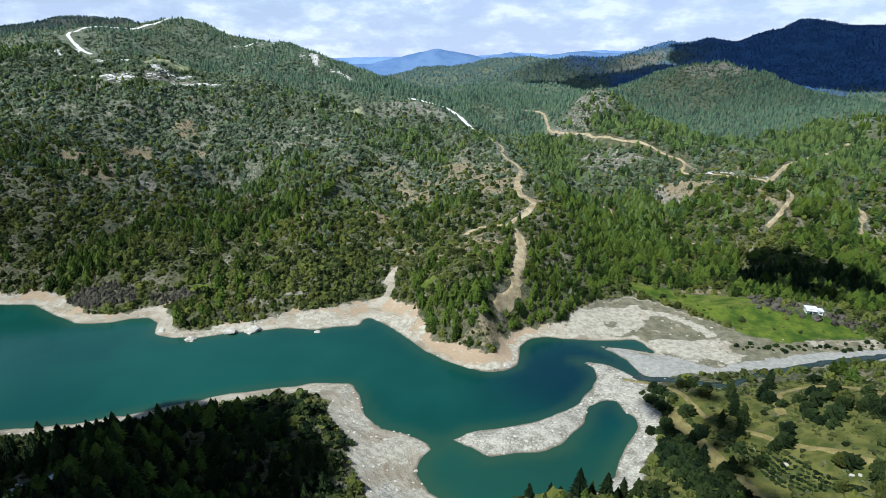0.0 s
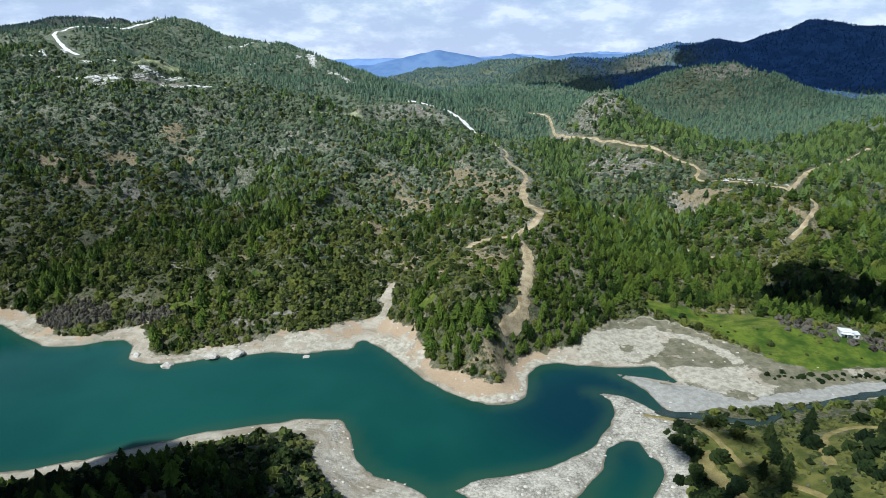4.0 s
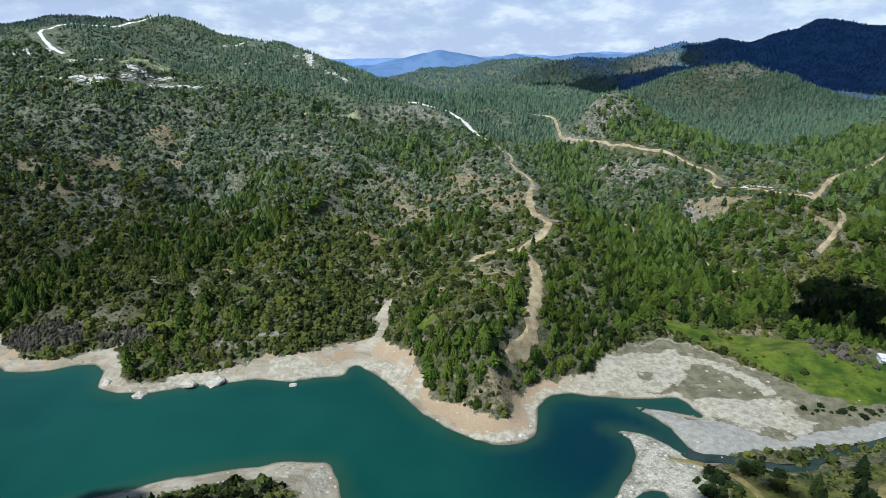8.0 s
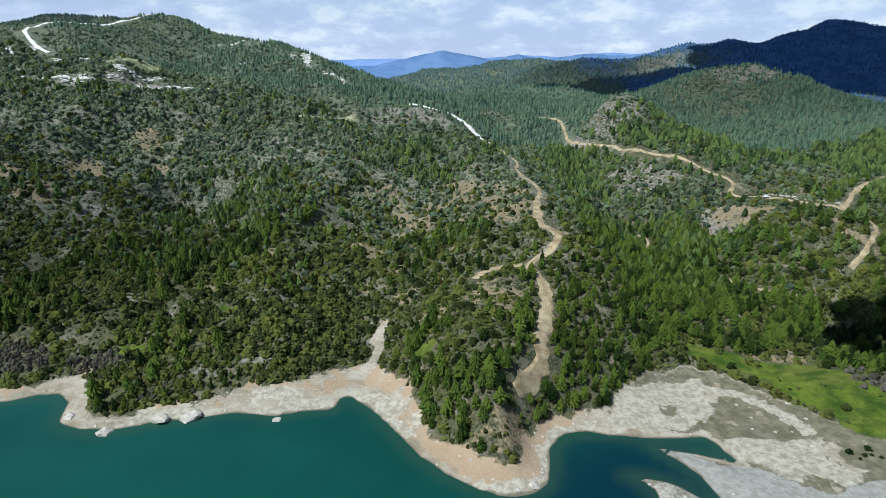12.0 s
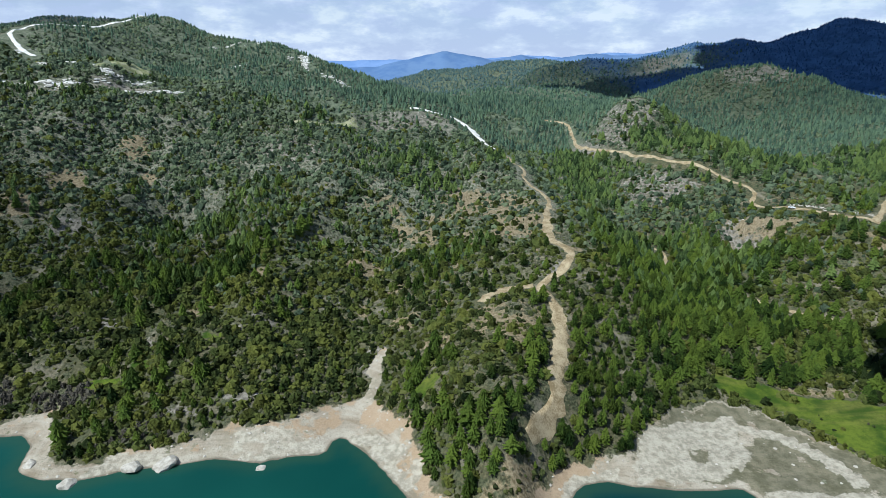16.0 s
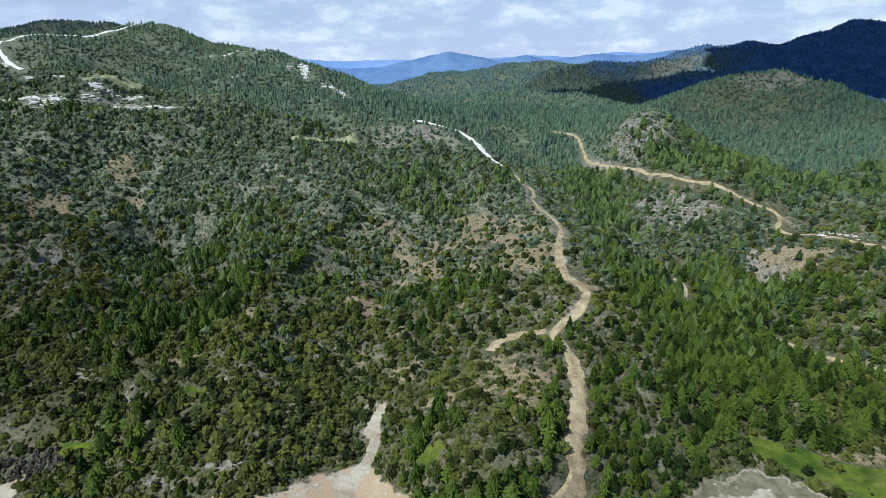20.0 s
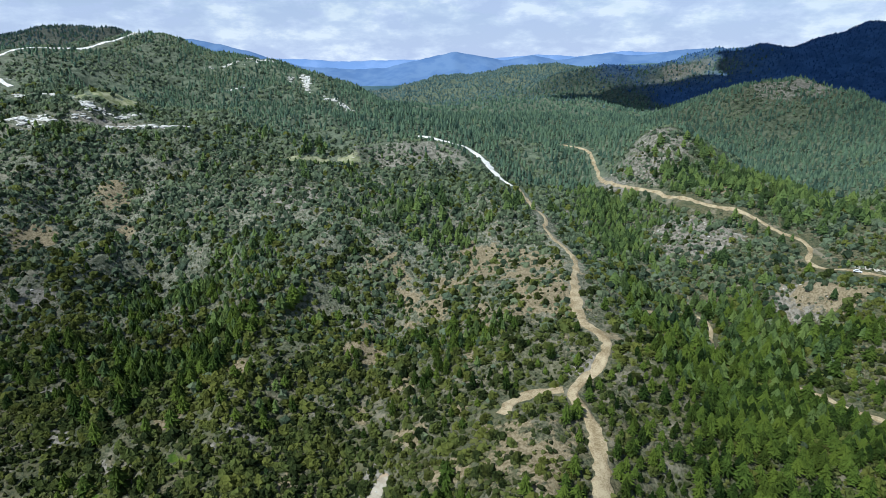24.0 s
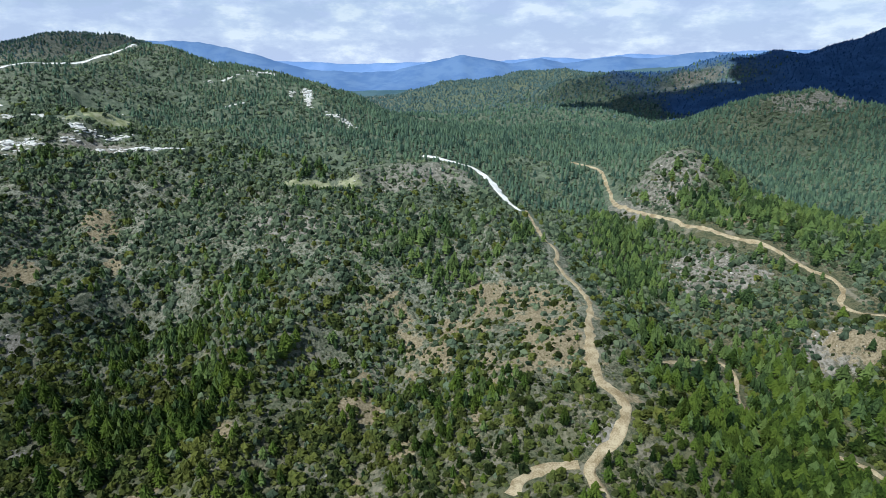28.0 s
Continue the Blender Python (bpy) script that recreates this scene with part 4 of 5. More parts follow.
def growth(x, y):
    """How likely a pine, a bush and low scrub are at x, y."""
    m = masks(x, y)
    clear = np.ones(np.shape(x))
    for line, width in ROADS:
        clear *= smooth(width / 2 - 0.4, width / 2 + 1.6, line_distance(x, y, line))
    for line in (MAIN_ROAD, CHALK_ROAD, EAST_ROAD):  # trees cleared on the camera's side, so the upper roads stay in view
        clear *= 1 - 0.9 * smooth(430, 470, y) * smooth(7.5, 4.5, line_distance(x, y + 6, line))
    clear *= 1 - 0.95 * smooth(0.25, 0.6, thicket(x, y))
    for line in CHALK:
        clear *= 1 - 0.9 * smooth(8.0, 4.0, line_distance(x, y, line))
    clear *= smooth(0.55, 0.25, m["pale"]) * smooth(1.0, 3.0, lake_distance(x, y)) * (1 - 0.97 * smooth(0.3, 0.6, np.maximum(m["grass"], m["meadow"])))
    clear *= 1 - 0.9 * smooth(0.3, 0.6, m["dry"]) * smooth(450, 500, y)
    clear *= (np.hypot(x - HOUSE_AT[0], y - HOUSE_AT[1]) > 10)
    bare = 1 - 0.6 * smooth(0.2, 0.7, m["brown"])
    rocky = 1 - 0.8 * smooth(0.2, 0.7, m["rock"]) - 0.15 * smooth(0.2, 0.7, m["white"])
    n = fbm(x, y, 55, 3, 77)
    forest = 0.34 + 0.9 * n
    forest += 0.32 * smooth(60, 90, x) * smooth(260, 300, y)  # the eastern side is well wooded
    forest += 0.10 * blob(x, y, 10, 300, 40, 50) + 0.55 * smooth(640, 720, y)
    forest += 0.10 * blob(x, y, -30, 440, 34, 90) - 0.25 * blob(x, y, -70, 480, 60, 110) - 0.22 * blob(x, y, -165, 395, 75, 50) + 0.18 * blob(x, y, -100, 330, 130, 60) + 0.3 * blob(x, y, -190, 680, 90, 90)
    forest += 0.9 * blob(x, y, 14, 266, 22, 16) + 0.5 * blob(x, y, 60, 300, 14, 30) - 0.75 * blob(x, y, 24, 325, 22, 34)
    forest -= 0.40 * blob(x, y, -250, 480, 70, 90) + 0.25 * blob(x, y, -110, 540, 60, 40) + 0.35 * blob(x, y, 130, 190, 60, 35)
    forest -= 0.12 * smooth(-130, -220, x) * smooth(560, 640, y) * smooth(1100, 950, y) + 0.75 * blob(x, y, 446, 965, 170, 85) + 0.7 * blob(x, y, 112, 158, 45, 45) + 0.5 * blob(x, y, 205, 470, 60, 45) + 0.4 * blob(x, y, 150, 520, 40, 30) + 0.6 * blob(x, y, 150, 215, 80, 36)
    forest -= 1.3 * blob(x, y, -44, 200, 22, 26)
    forest -= 0.2 * smooth(-270, -330, x) * smooth(560, 600, y)
    forest += 0.3 * blob(x, y, 140, 370, 60, 40)
    clump = smooth(-0.35, 0.35, fbm(x, y, 13, 2, 88) + 1.1 * (forest - 0.45))
    open_flat = 1 - soft_inside(x, y, [(92, 312), (112, 330), (126, 322), (160, 312), (205, 285), (330, 290), (330, 225), (100, 222)], 3)
    pine = open_flat * np.clip(forest, 0.04, 0.80) * (0.25 + 0.9 * clump) * clear * bare * rocky
    bank = (1 - 0.92 * blob(x, y, 145, 216, 85, 17)) * (1 - 0.9 * blob(x, y, 118, 198, 50, 20)) * (1 - 0.75 * blob(x, y, 108, 148, 36, 34))
    bush = bank * np.clip((0.98 - 0.3 * forest) * (0.25 + 0.95 * smooth(-0.45, 0.25, fbm(x, y, 16, 3, 55))), 0.10, 0.95) * clear * bare * (0.6 + 0.4 * rocky)
    bush = np.minimum(0.95, bush + 0.34 * blob(x, y, -115, 345, 130, 70) * clear * smooth(-0.45, 0.2, fbm(x, y, 11, 2, 57)))
    scrub = bank * np.clip(0.8 - 0.25 * forest, 0.2, 1) * clear * (0.35 + 0.65 * bare)
    return np.clip(pine, 0, 1), bush, scrub


def pine_sizes(x, y, low, high):
    """Taller pines where the wood is thick."""
    tall = smooth(-0.4, 0.5, fbm(x, y, 40, 3, 99) + 0.5 * smooth(60, 110, x) + 0.6 * blob(x, y, -165, 375, 70, 70) - 0.3 * blob(x, y, -250, 480, 90, 110))
    s = low + (high - low) * np.clip(tall * rng.uniform(0.55, 1.15, len(x)) + rng.uniform(-0.1, 0.15, len(x)), 0, 1.1)
    s = s * np.where(rng.random(len(x)) < 0.12, 1.3, 1.0)
    return s * rng.uniform(0.95, 1.55, len(x)), s


def in_sight(x, y):
    """The wedge of land that the drone looks over."""
    return (np.abs(x) < 0.80 * (y + 10) + 20) & (y > 95)


NEAR_PINES = [pine_crown(np.random.default_rng(s), 8, 7) for s in range(12)]
UPPER_PINES = [pine_crown(np.random.default_rng(s + 20), 5, 5) for s in range(12)]
NEAR_BUSHES = [bush_crown(np.random.default_rng(s + 50), 2 + s % 2, 9, 3) for s in range(12)]
UPPER_BUSHES = [bush_crown(np.random.default_rng(s + 70), 1 + s % 2, 7, 2) for s in range(12)]
LUMPS = [lump(np.random.default_rng(s + 90)) for s in range(8)]
FAR_LUMPS = [far_lump(np.random.default_rng(s + 150)) for s in range(8)]
FAR_PINES = [far_pine(np.random.default_rng(s + 120)) for s in range(8)]

# single trees and bushes, where the drone passes closest
hero_x, hero_y = scatter(-45, 100, 250, 400, 4.0)
hx2, hy2 = scatter(-150, -30, 110, 205, 4.6)
hx3, hy3 = scatter(80, 175, 125, 205, 6.0)
hx, hy = np.concatenate([hx2, hx3, hero_x]), np.concatenate([hy2, hy3, hero_y])
hp, hb, _ = growth(hx, hy)
hp = np.where((hx < 0) & (hy < 205), np.minimum(1, hp * 2.0), hp)
roll = rng.random(len(hx))
is_pine, is_bush = roll < hp, (roll >= hp) & (roll < hp + hb)


def pine_variant(seed):
    rg = np.random.default_rng(seed + 300)
    v, f = pine_crown(rg, 11, 9)
    crown = mesh_from("crown", v, f, M_PINE)
    add_mask(crown, "tone", np.full(len(v), rg.random()))
    k = 7
    prof = [(0.0, 0.022), (0.02, 0.016), (0.4, 0.010), (0.8, 0.003)]
    tv = [(r * math.cos(6.283 * i / k), r * math.sin(6.283 * i / k), z) for z, r in prof for i in range(k)]
    tf = [(a * k + i, a * k + (i + 1) % k, (a + 1) * k + (i + 1) % k, (a + 1) * k + i) for a in range(3) for i in range(k)]
    return mesh_from("trunk", tv, tf, M_BARK, True), crown


def darker(pair, material):
    """The same plant in another leaf material: dark evergreens, and painted shade on the shore hill."""
    leaves = pair[1].copy()
    leaves.materials[0] = material
    return pair[0], leaves


def bush_variant(seed):
    rg = np.random.default_rng(seed + 400)
    v, f = bush_crown(rg, 4 + seed % 3, 13, 5)
    sv, sf = [], []
    for s in range(4):
        t = s * 1.6 + rg.uniform(-0.3, 0.3)
        n = len(sv)
        top = np.array([0.22 * math.cos(t), 0.22 * math.sin(t), 0.4])
        for z, r in ((0.0, 0.022), (1.0, 0.010)):
            for i in range(4):
                sv.append((top[0] * z + r * math.cos(1.571 * i), top[1] * z + r * math.sin(1.571 * i), top[2] * z - 0.05))
        sf.extend([(n + i, n + (i + 1) % 4, n + 4 + (i + 1) % 4, n + 4 + i) for i in range(4)])
    leaves = mesh_from("foliage", v, f, M_BUSH)
    add_mask(leaves, "tone", np.full(len(v), rg.random()))
    return mesh_from("stem", sv, sf, M_BARK), leaves


def place_heroes(xs, ys, meshes, name, parts, label, category, group, low, high, width):
    z = ground_z(xs, ys)
    for i, (px, py, pz) in enumerate(zip(xs, ys, z)):
        a, b = meshes[i % len(meshes)]
        s = float(rng.uniform(low, high))
        w = s * float(rng.uniform(*width))
        top = tagged(new(name), label, category, group)
        top.empty_display_size = 0.3
        top.matrix_world = Matrix.LocRotScale((px, py, pz - 0.08), Euler((0, 0, float(rng.random() * 6.28))), (w, w, s))
        for part_name, me in zip(parts, (a, b)):
            new(part_name, me).parent = top


PINE_MESHES = [pine_variant(s) for s in range(8)]
BUSH_MESHES = [bush_variant(s) for s in range(7)]
pine_idx, bush_idx = np.nonzero(is_pine)[0], np.nonzero(is_bush)[0]
mixed = rng.permutation(pine_idx)
pine_idx, pine_rest = mixed[:300], mixed[300:]
mixed = rng.permutation(bush_idx)
bush_idx, bush_rest = mixed[:260], mixed[260:]
# darker copies; on the shore hill their colour holds the shade
DARK_PINES = [darker(p, M_EVERGREEN_SHADE) for p in PINE_MESHES]
DARK_BUSHES = [darker(p, M_EVERGREEN_SHADE) for p in BUSH_MESHES]
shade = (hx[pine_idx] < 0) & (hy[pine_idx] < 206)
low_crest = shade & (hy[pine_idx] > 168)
far_side = pine_idx[~shade]
place_heroes(hx[far_side], hy[far_side], PINE_MESHES, "pine_tree", ("trunk", "crown"), "bushy green pine on the stony hillside", "pine tree", "pines of the near slopes", 3.2, 8.6, (0.85, 1.3))
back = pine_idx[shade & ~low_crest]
place_heroes(hx[back], hy[back], DARK_PINES, "pine_tree", ("trunk", "crown"), "green pine on the shaded shore hill, shade painted in", "pine tree", "pines of the near slopes", 4.0, 9.5, (0.9, 1.3))
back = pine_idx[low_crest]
place_heroes(hx[back], hy[back], DARK_BUSHES, "bush", ("stem", "foliage"), "low bush on the crest above the shore, shade painted in", "bush", "bushes of the near slopes", 1.2, 2.6, (1.0, 1.5))
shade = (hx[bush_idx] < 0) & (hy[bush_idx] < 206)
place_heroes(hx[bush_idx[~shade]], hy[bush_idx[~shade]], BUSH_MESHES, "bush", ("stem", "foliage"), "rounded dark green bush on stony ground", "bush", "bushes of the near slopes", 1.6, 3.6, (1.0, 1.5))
place_heroes(hx[bush_idx[shade]], hy[bush_idx[shade]], DARK_BUSHES, "bush", ("stem", "foliage"), "bush on the shaded shore hill, shade painted in", "bush", "bushes of the near slopes", 1.4, 3.0, (1.0, 1.5))

# the large dark trees and shrubs on the small hill by the river
big_x = np.array([101, 122, 99, 110, 107, 120, 82, 85, 80, 86, 112, 90, 79, 106, 133], float)
big_y = np.array([167, 192, 176, 190, 183, 132, 150, 158, 142, 169, 196, 150, 134, 175, 206], float)
place_heroes(big_x, big_y, DARK_PINES, "pine_tree", ("trunk", "crown"), "tall dark pine above the terraces", "pine tree", "tall pines by the river", 6.5, 10.0, (0.9, 1.2))
below_x, below_y = np.array([30, 34, 38, 41, 45, 49, 54, 27, 57, 22, 36, 47], float), np.array([120, 117, 121, 118, 122, 119, 121, 118, 120, 119, 123, 123], float)
place_heroes(below_x, below_y, DARK_PINES, "pine_tree", ("trunk", "crown"), "dark pine on the slope below the start", "pine tree", "pines of the near slopes", 8.0, 12.0, (0.75, 1.0))
shrub_x = np.array([102, 105, 110, 94, 92, 98, 108, 112, 127, 141, 140, 133, 123, 119, 88, 85, 83, 80, 78, 79, 77, 136, 144, 116, 129, -54, -51, -57, -48], float)
shrub_y = np.array([217, 214, 210, 190, 174, 160, 158, 159, 160, 163, 173, 177, 135, 140, 196, 188, 180, 172, 160, 148, 170, 169, 168, 165, 181, 187, 183, 184, 188], float)
shrub_x = np.concatenate([shrub_x, rng.uniform(77, 90, 26), rng.uniform(122, 155, 14)])
shrub_y = np.concatenate([shrub_y, rng.uniform(132, 196, 26), rng.uniform(158, 192, 14)])
place_heroes(shrub_x, shrub_y, DARK_BUSHES, "evergreen_shrub", ("stem", "foliage"), "large round dark evergreen shrub by the terraces", "shrub", "large shrubs on the small hill", 2.8, 4.8, (1.0, 1.4))


def in_hero(x, y):
    return ((x > -45) & (x < 100) & (y > 250) & (y < 400)) | ((x > -150) & (x < -30) & (y > 110) & (y < 205)) | ((x > 80) & (x < 175) & (y > 125) & (y < 205))


def sizes(n, low, high, wide, factor=1.0):
    s = rng.uniform(low, high, n) * factor
    return s * rng.uniform(*wide, n), s


def bush_sizes(n):
    """Many middling bushes and a few large ones."""
    s = 1.3 + 3.2 * rng.random(n) ** 1.6
    return s * rng.uniform(0.85, 1.3, n), s


# near and middle ground
x, y = scatter(-480, 430, 95, 640, 2.75)
keep = in_sight(x, y) & ~in_hero(x, y)
x, y = x[keep], y[keep]
p, b, s = growth(x, y)
roll = rng.random(len(x))
p = p * 0.72
px, py = np.concatenate([x[roll < p], hx[pine_rest]]), np.concatenate([y[roll < p], hy[pine_rest]])
# plants farther off take the colours with haze painted in
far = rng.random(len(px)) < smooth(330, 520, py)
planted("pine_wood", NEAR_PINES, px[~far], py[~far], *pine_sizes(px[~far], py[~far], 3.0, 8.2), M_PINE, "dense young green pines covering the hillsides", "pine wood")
planted("upper_pine_wood", UPPER_PINES, px[far], py[far], *pine_sizes(px[far], py[far], 3.0, 8.2), M_PINE_MID_HAZE, "pale green pines on the upper slopes", "pine wood")
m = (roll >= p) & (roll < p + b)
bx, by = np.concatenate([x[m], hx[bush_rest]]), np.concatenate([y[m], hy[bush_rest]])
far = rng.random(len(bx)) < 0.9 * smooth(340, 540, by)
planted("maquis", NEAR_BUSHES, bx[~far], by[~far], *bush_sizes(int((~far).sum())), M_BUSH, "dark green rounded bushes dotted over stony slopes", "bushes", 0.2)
planted("upper_maquis", UPPER_BUSHES, bx[far], by[far], *bush_sizes(int(far.sum())), M_BUSH_FAR_HAZE, "grey-green rounded bushes over the upper slopes", "bushes", 0.2)
x, y = scatter(-480, 430, 95, 640, 1.75)
keep = in_sight(x, y)
x, y = x[keep], y[keep]
p, b, s = growth(x, y)
roll = rng.random(len(x))
m = roll < s * (0.34 - 0.12 * smooth(420, 320, y))
planted("scrub", FAR_LUMPS, x[m], y[m], *sizes(int(m.sum()), 0.5, 1.1, (1.0, 1.9)), M_SCRUB, "low grey-brown thorny scrub on stony ground", "scrub")
m = (roll > 0.36) & (roll < 0.36 + np.minimum((b * 0.5 + 0.08 * s) * (1 + 0.4 * smooth(430, 330, y)), 0.62))
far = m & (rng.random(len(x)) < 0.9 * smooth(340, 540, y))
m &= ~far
planted("upper_low_bushes", FAR_LUMPS, x[far], y[far], *sizes(int(far.sum()), 0.8, 2.0, (1.0, 1.7)), M_BUSH_FAR_HAZE, "low grey-green bushes over the upper slopes", "bushes")
planted("low_bushes", LUMPS, x[m], y[m], *sizes(int(m.sum()), 0.8, 2.0, (1.0, 1.7)), M_LOW, "low dark green bushes between the pines", "bushes")
# the slopes behind and below the start
x, y = scatter(-260, 280, -130, 96, 5.6)
p, b, s = growth(x, y)
roll = rng.random(len(x))
m = roll < p
planted("south_wood", FAR_PINES, x[m], y[m], *sizes(int(m.sum()), 4, 8, (0.9, 1.3)), M_PINE, "pine woods on the southern slopes", "pine wood")
m = (roll >= p) & (roll < p + b)
planted("south_maquis", LUMPS, x[m], y[m], *sizes(int(m.sum()), 1.5, 3.4, (1.0, 1.6)), M_BUSH, "dark bushes on the southern slopes", "bushes")
# the sides of the wide slopes
x, y = np.concatenate([scatter(-620, -480, 300, 640, 5.4), scatter(430, 600, 250, 640, 5.4)], 1)
p, b, s = growth(x, y)
roll = rng.random(len(x))
m = roll < p
planted("side_wood", FAR_PINES, x[m], y[m], *sizes(int(m.sum()), 4, 8, (0.9, 1.3)), M_PINE, "pine woods on the outer slopes", "pine wood")
m = (roll >= p) & (roll < p + b)
planted("side_maquis", LUMPS, x[m], y[m], *sizes(int(m.sum()), 1.5, 3.4, (1.0, 1.6)), M_BUSH, "dark bushes on the outer slopes", "bushes")
# the hills beyond
x, y = scatter(-760, 760, 640, 1080, 4.5)
keep = in_sight(x, y)
x, y = x[keep], y[keep]
p, b, s = growth(x, y)
roll = rng.random(len(x))
m = roll < p
planted("hill_wood", FAR_PINES, x[m], y[m], *sizes(int(m.sum()), 4.2, 7.6, (0.85, 1.3), 0.8 + 0.2 * smooth(-160, -40, x[m])), M_PINE_FAR_HAZE, "pine woods over the hills behind the ridge", "pine wood")
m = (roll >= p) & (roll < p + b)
planted("hill_maquis", FAR_LUMPS, x[m], y[m], *sizes(int(m.sum()), 2.0, 3.6, (1.0, 1.6)), M_BUSH_FAR_HAZE, "dark bushes over the stony hilltops", "bushes")
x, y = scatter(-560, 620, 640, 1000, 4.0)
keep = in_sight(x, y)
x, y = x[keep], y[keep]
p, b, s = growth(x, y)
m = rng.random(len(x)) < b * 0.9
planted("hill_scrub", FAR_LUMPS, x[m], y[m], *sizes(int(m.sum()), 1.0, 2.2, (1.0, 1.6)), M_BUSH_FAR_HAZE, "low dark scrub over the ridge", "scrub")
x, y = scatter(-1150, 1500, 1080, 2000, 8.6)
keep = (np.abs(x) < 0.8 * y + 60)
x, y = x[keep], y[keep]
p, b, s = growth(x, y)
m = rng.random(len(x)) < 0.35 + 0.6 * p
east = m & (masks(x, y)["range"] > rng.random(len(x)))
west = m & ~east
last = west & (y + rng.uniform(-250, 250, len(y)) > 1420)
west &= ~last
planted("far_wood", FAR_PINES, x[west], y[west], *sizes(int(west.sum()), 4.5, 8, (1.1, 1.7)), M_PINE_FAR_HAZE, "distant pine forest in the long valley", "pine wood")
planted("hazy_wood", FAR_PINES, x[last], y[last], *sizes(int(last.sum()), 3.8, 7, (1.5, 2.3)), M_PINE_LAST_HAZE, "hazy blue-green pine forest on the last hills", "pine wood")
planted("mountain_wood", FAR_PINES, x[east], y[east], *sizes(int(east.sum()), 2.6, 4.6, (1.6, 2.4)), M_PINE_RANGE_HAZE, "dark pine forest on the shaded mountain range", "pine wood")


# ---- far ridges, clouds ----
def ridge(name, y, profile, depth, material, label, seed):
    """A long mountain ridge far off: a crest line with slopes before and behind it."""
    px, pz = np.array(profile, float).T
    x = np.arange(px[0], px[-1], 22.0)
    crest = np.interp(x, px, pz) + 9 * fbm(x, 0 * x, 200, 4, seed) + 3 * fbm(x, 0 * x, 30, 2, seed + 5)
    rows = []
    for s in np.linspace(-1, 1, 15):
        fall = np.abs(s) ** 0.9
        z = crest * (1 - fall) + 60 * fall + 22 * fbm(x, 0 * x + 400 * s, 140, 4, seed + 3) * min(1, abs(s) * 3) - 30 * (abs(s) > 0.95)
        rows.append(np.stack([x, y + s * depth + 0 * x, z], -1))
    v = np.stack(rows).reshape(-1, 3)
    return tagged(new(name, mesh_from(name, v, grid_faces(15, len(x)), material, True)), label, "mountain", kind="structure")


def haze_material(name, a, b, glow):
    """A far mountainside, the haze of kilometres of air painted in as blue and a glow."""
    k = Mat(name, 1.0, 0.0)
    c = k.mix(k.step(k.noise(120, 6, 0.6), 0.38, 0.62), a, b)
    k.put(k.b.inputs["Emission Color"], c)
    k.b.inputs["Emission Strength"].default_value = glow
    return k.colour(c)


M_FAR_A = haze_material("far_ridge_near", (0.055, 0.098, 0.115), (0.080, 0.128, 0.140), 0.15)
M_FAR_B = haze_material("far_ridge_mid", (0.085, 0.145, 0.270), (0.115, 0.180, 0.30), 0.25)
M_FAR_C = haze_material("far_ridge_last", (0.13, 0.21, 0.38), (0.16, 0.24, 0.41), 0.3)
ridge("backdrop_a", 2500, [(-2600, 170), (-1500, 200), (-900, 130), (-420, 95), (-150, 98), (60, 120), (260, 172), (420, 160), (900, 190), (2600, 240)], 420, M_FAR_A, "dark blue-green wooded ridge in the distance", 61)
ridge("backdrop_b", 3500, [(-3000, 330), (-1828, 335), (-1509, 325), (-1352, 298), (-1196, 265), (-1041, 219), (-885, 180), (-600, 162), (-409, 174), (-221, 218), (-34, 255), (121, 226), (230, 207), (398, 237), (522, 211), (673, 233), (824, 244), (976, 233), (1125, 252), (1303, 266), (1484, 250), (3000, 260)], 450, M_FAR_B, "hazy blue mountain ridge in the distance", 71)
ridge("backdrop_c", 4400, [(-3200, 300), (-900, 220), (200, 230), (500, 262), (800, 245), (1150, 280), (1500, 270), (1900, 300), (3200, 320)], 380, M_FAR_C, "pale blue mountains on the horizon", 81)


def cloud_mesh(bm, material):
    me = bpy.data.meshes.new("cloud")
    bm.to_mesh(me)
    bm.free()
    me.materials.append(material)
    return me


def cloud(x, y, z, along, across, seed, material):
    """A heap of rounded lobes, flat below, whose shadow falls on the hills."""
    rg = np.random.default_rng(seed)
    bm = bmesh.new()
    for k in range(26):
        a, r = rg.random() * 6.28, math.sqrt(rg.random())
        s = (1.1 - 0.6 * r) * min(along, across) * 0.42
        at = Matrix.Translation((math.cos(a) * r * along, math.sin(a) * r * across, s * 0.25)) @ Matrix.Diagonal((s * rg.uniform(0.8, 1.3), s * rg.uniform(0.8, 1.3), s * 0.55, 1))
        bmesh.ops.create_icosphere(bm, subdivisions=2, radius=1, matrix=at)
    for v in bm.verts:
        n = noise.noise(v.co * 0.02 + Vector((seed, 0, 0)))
        v.co += v.co.normalized() * n * 12
    ob = new("cloud", cloud_mesh(bm, material))
    ob.location = (x, y, z)
    return tagged(ob, "white heaped cloud drifting over the hills", "cloud", "clouds over the hills", kind="structure")


def shading_cloud(gx, gy, gz, up, along, across, seed, material=M_CLOUD):
    p = Vector((gx, gy, gz)) + SUN * ((up - gz) / SUN.z)
    return cloud(p.x, p.y, p.z, along, across, seed, material)


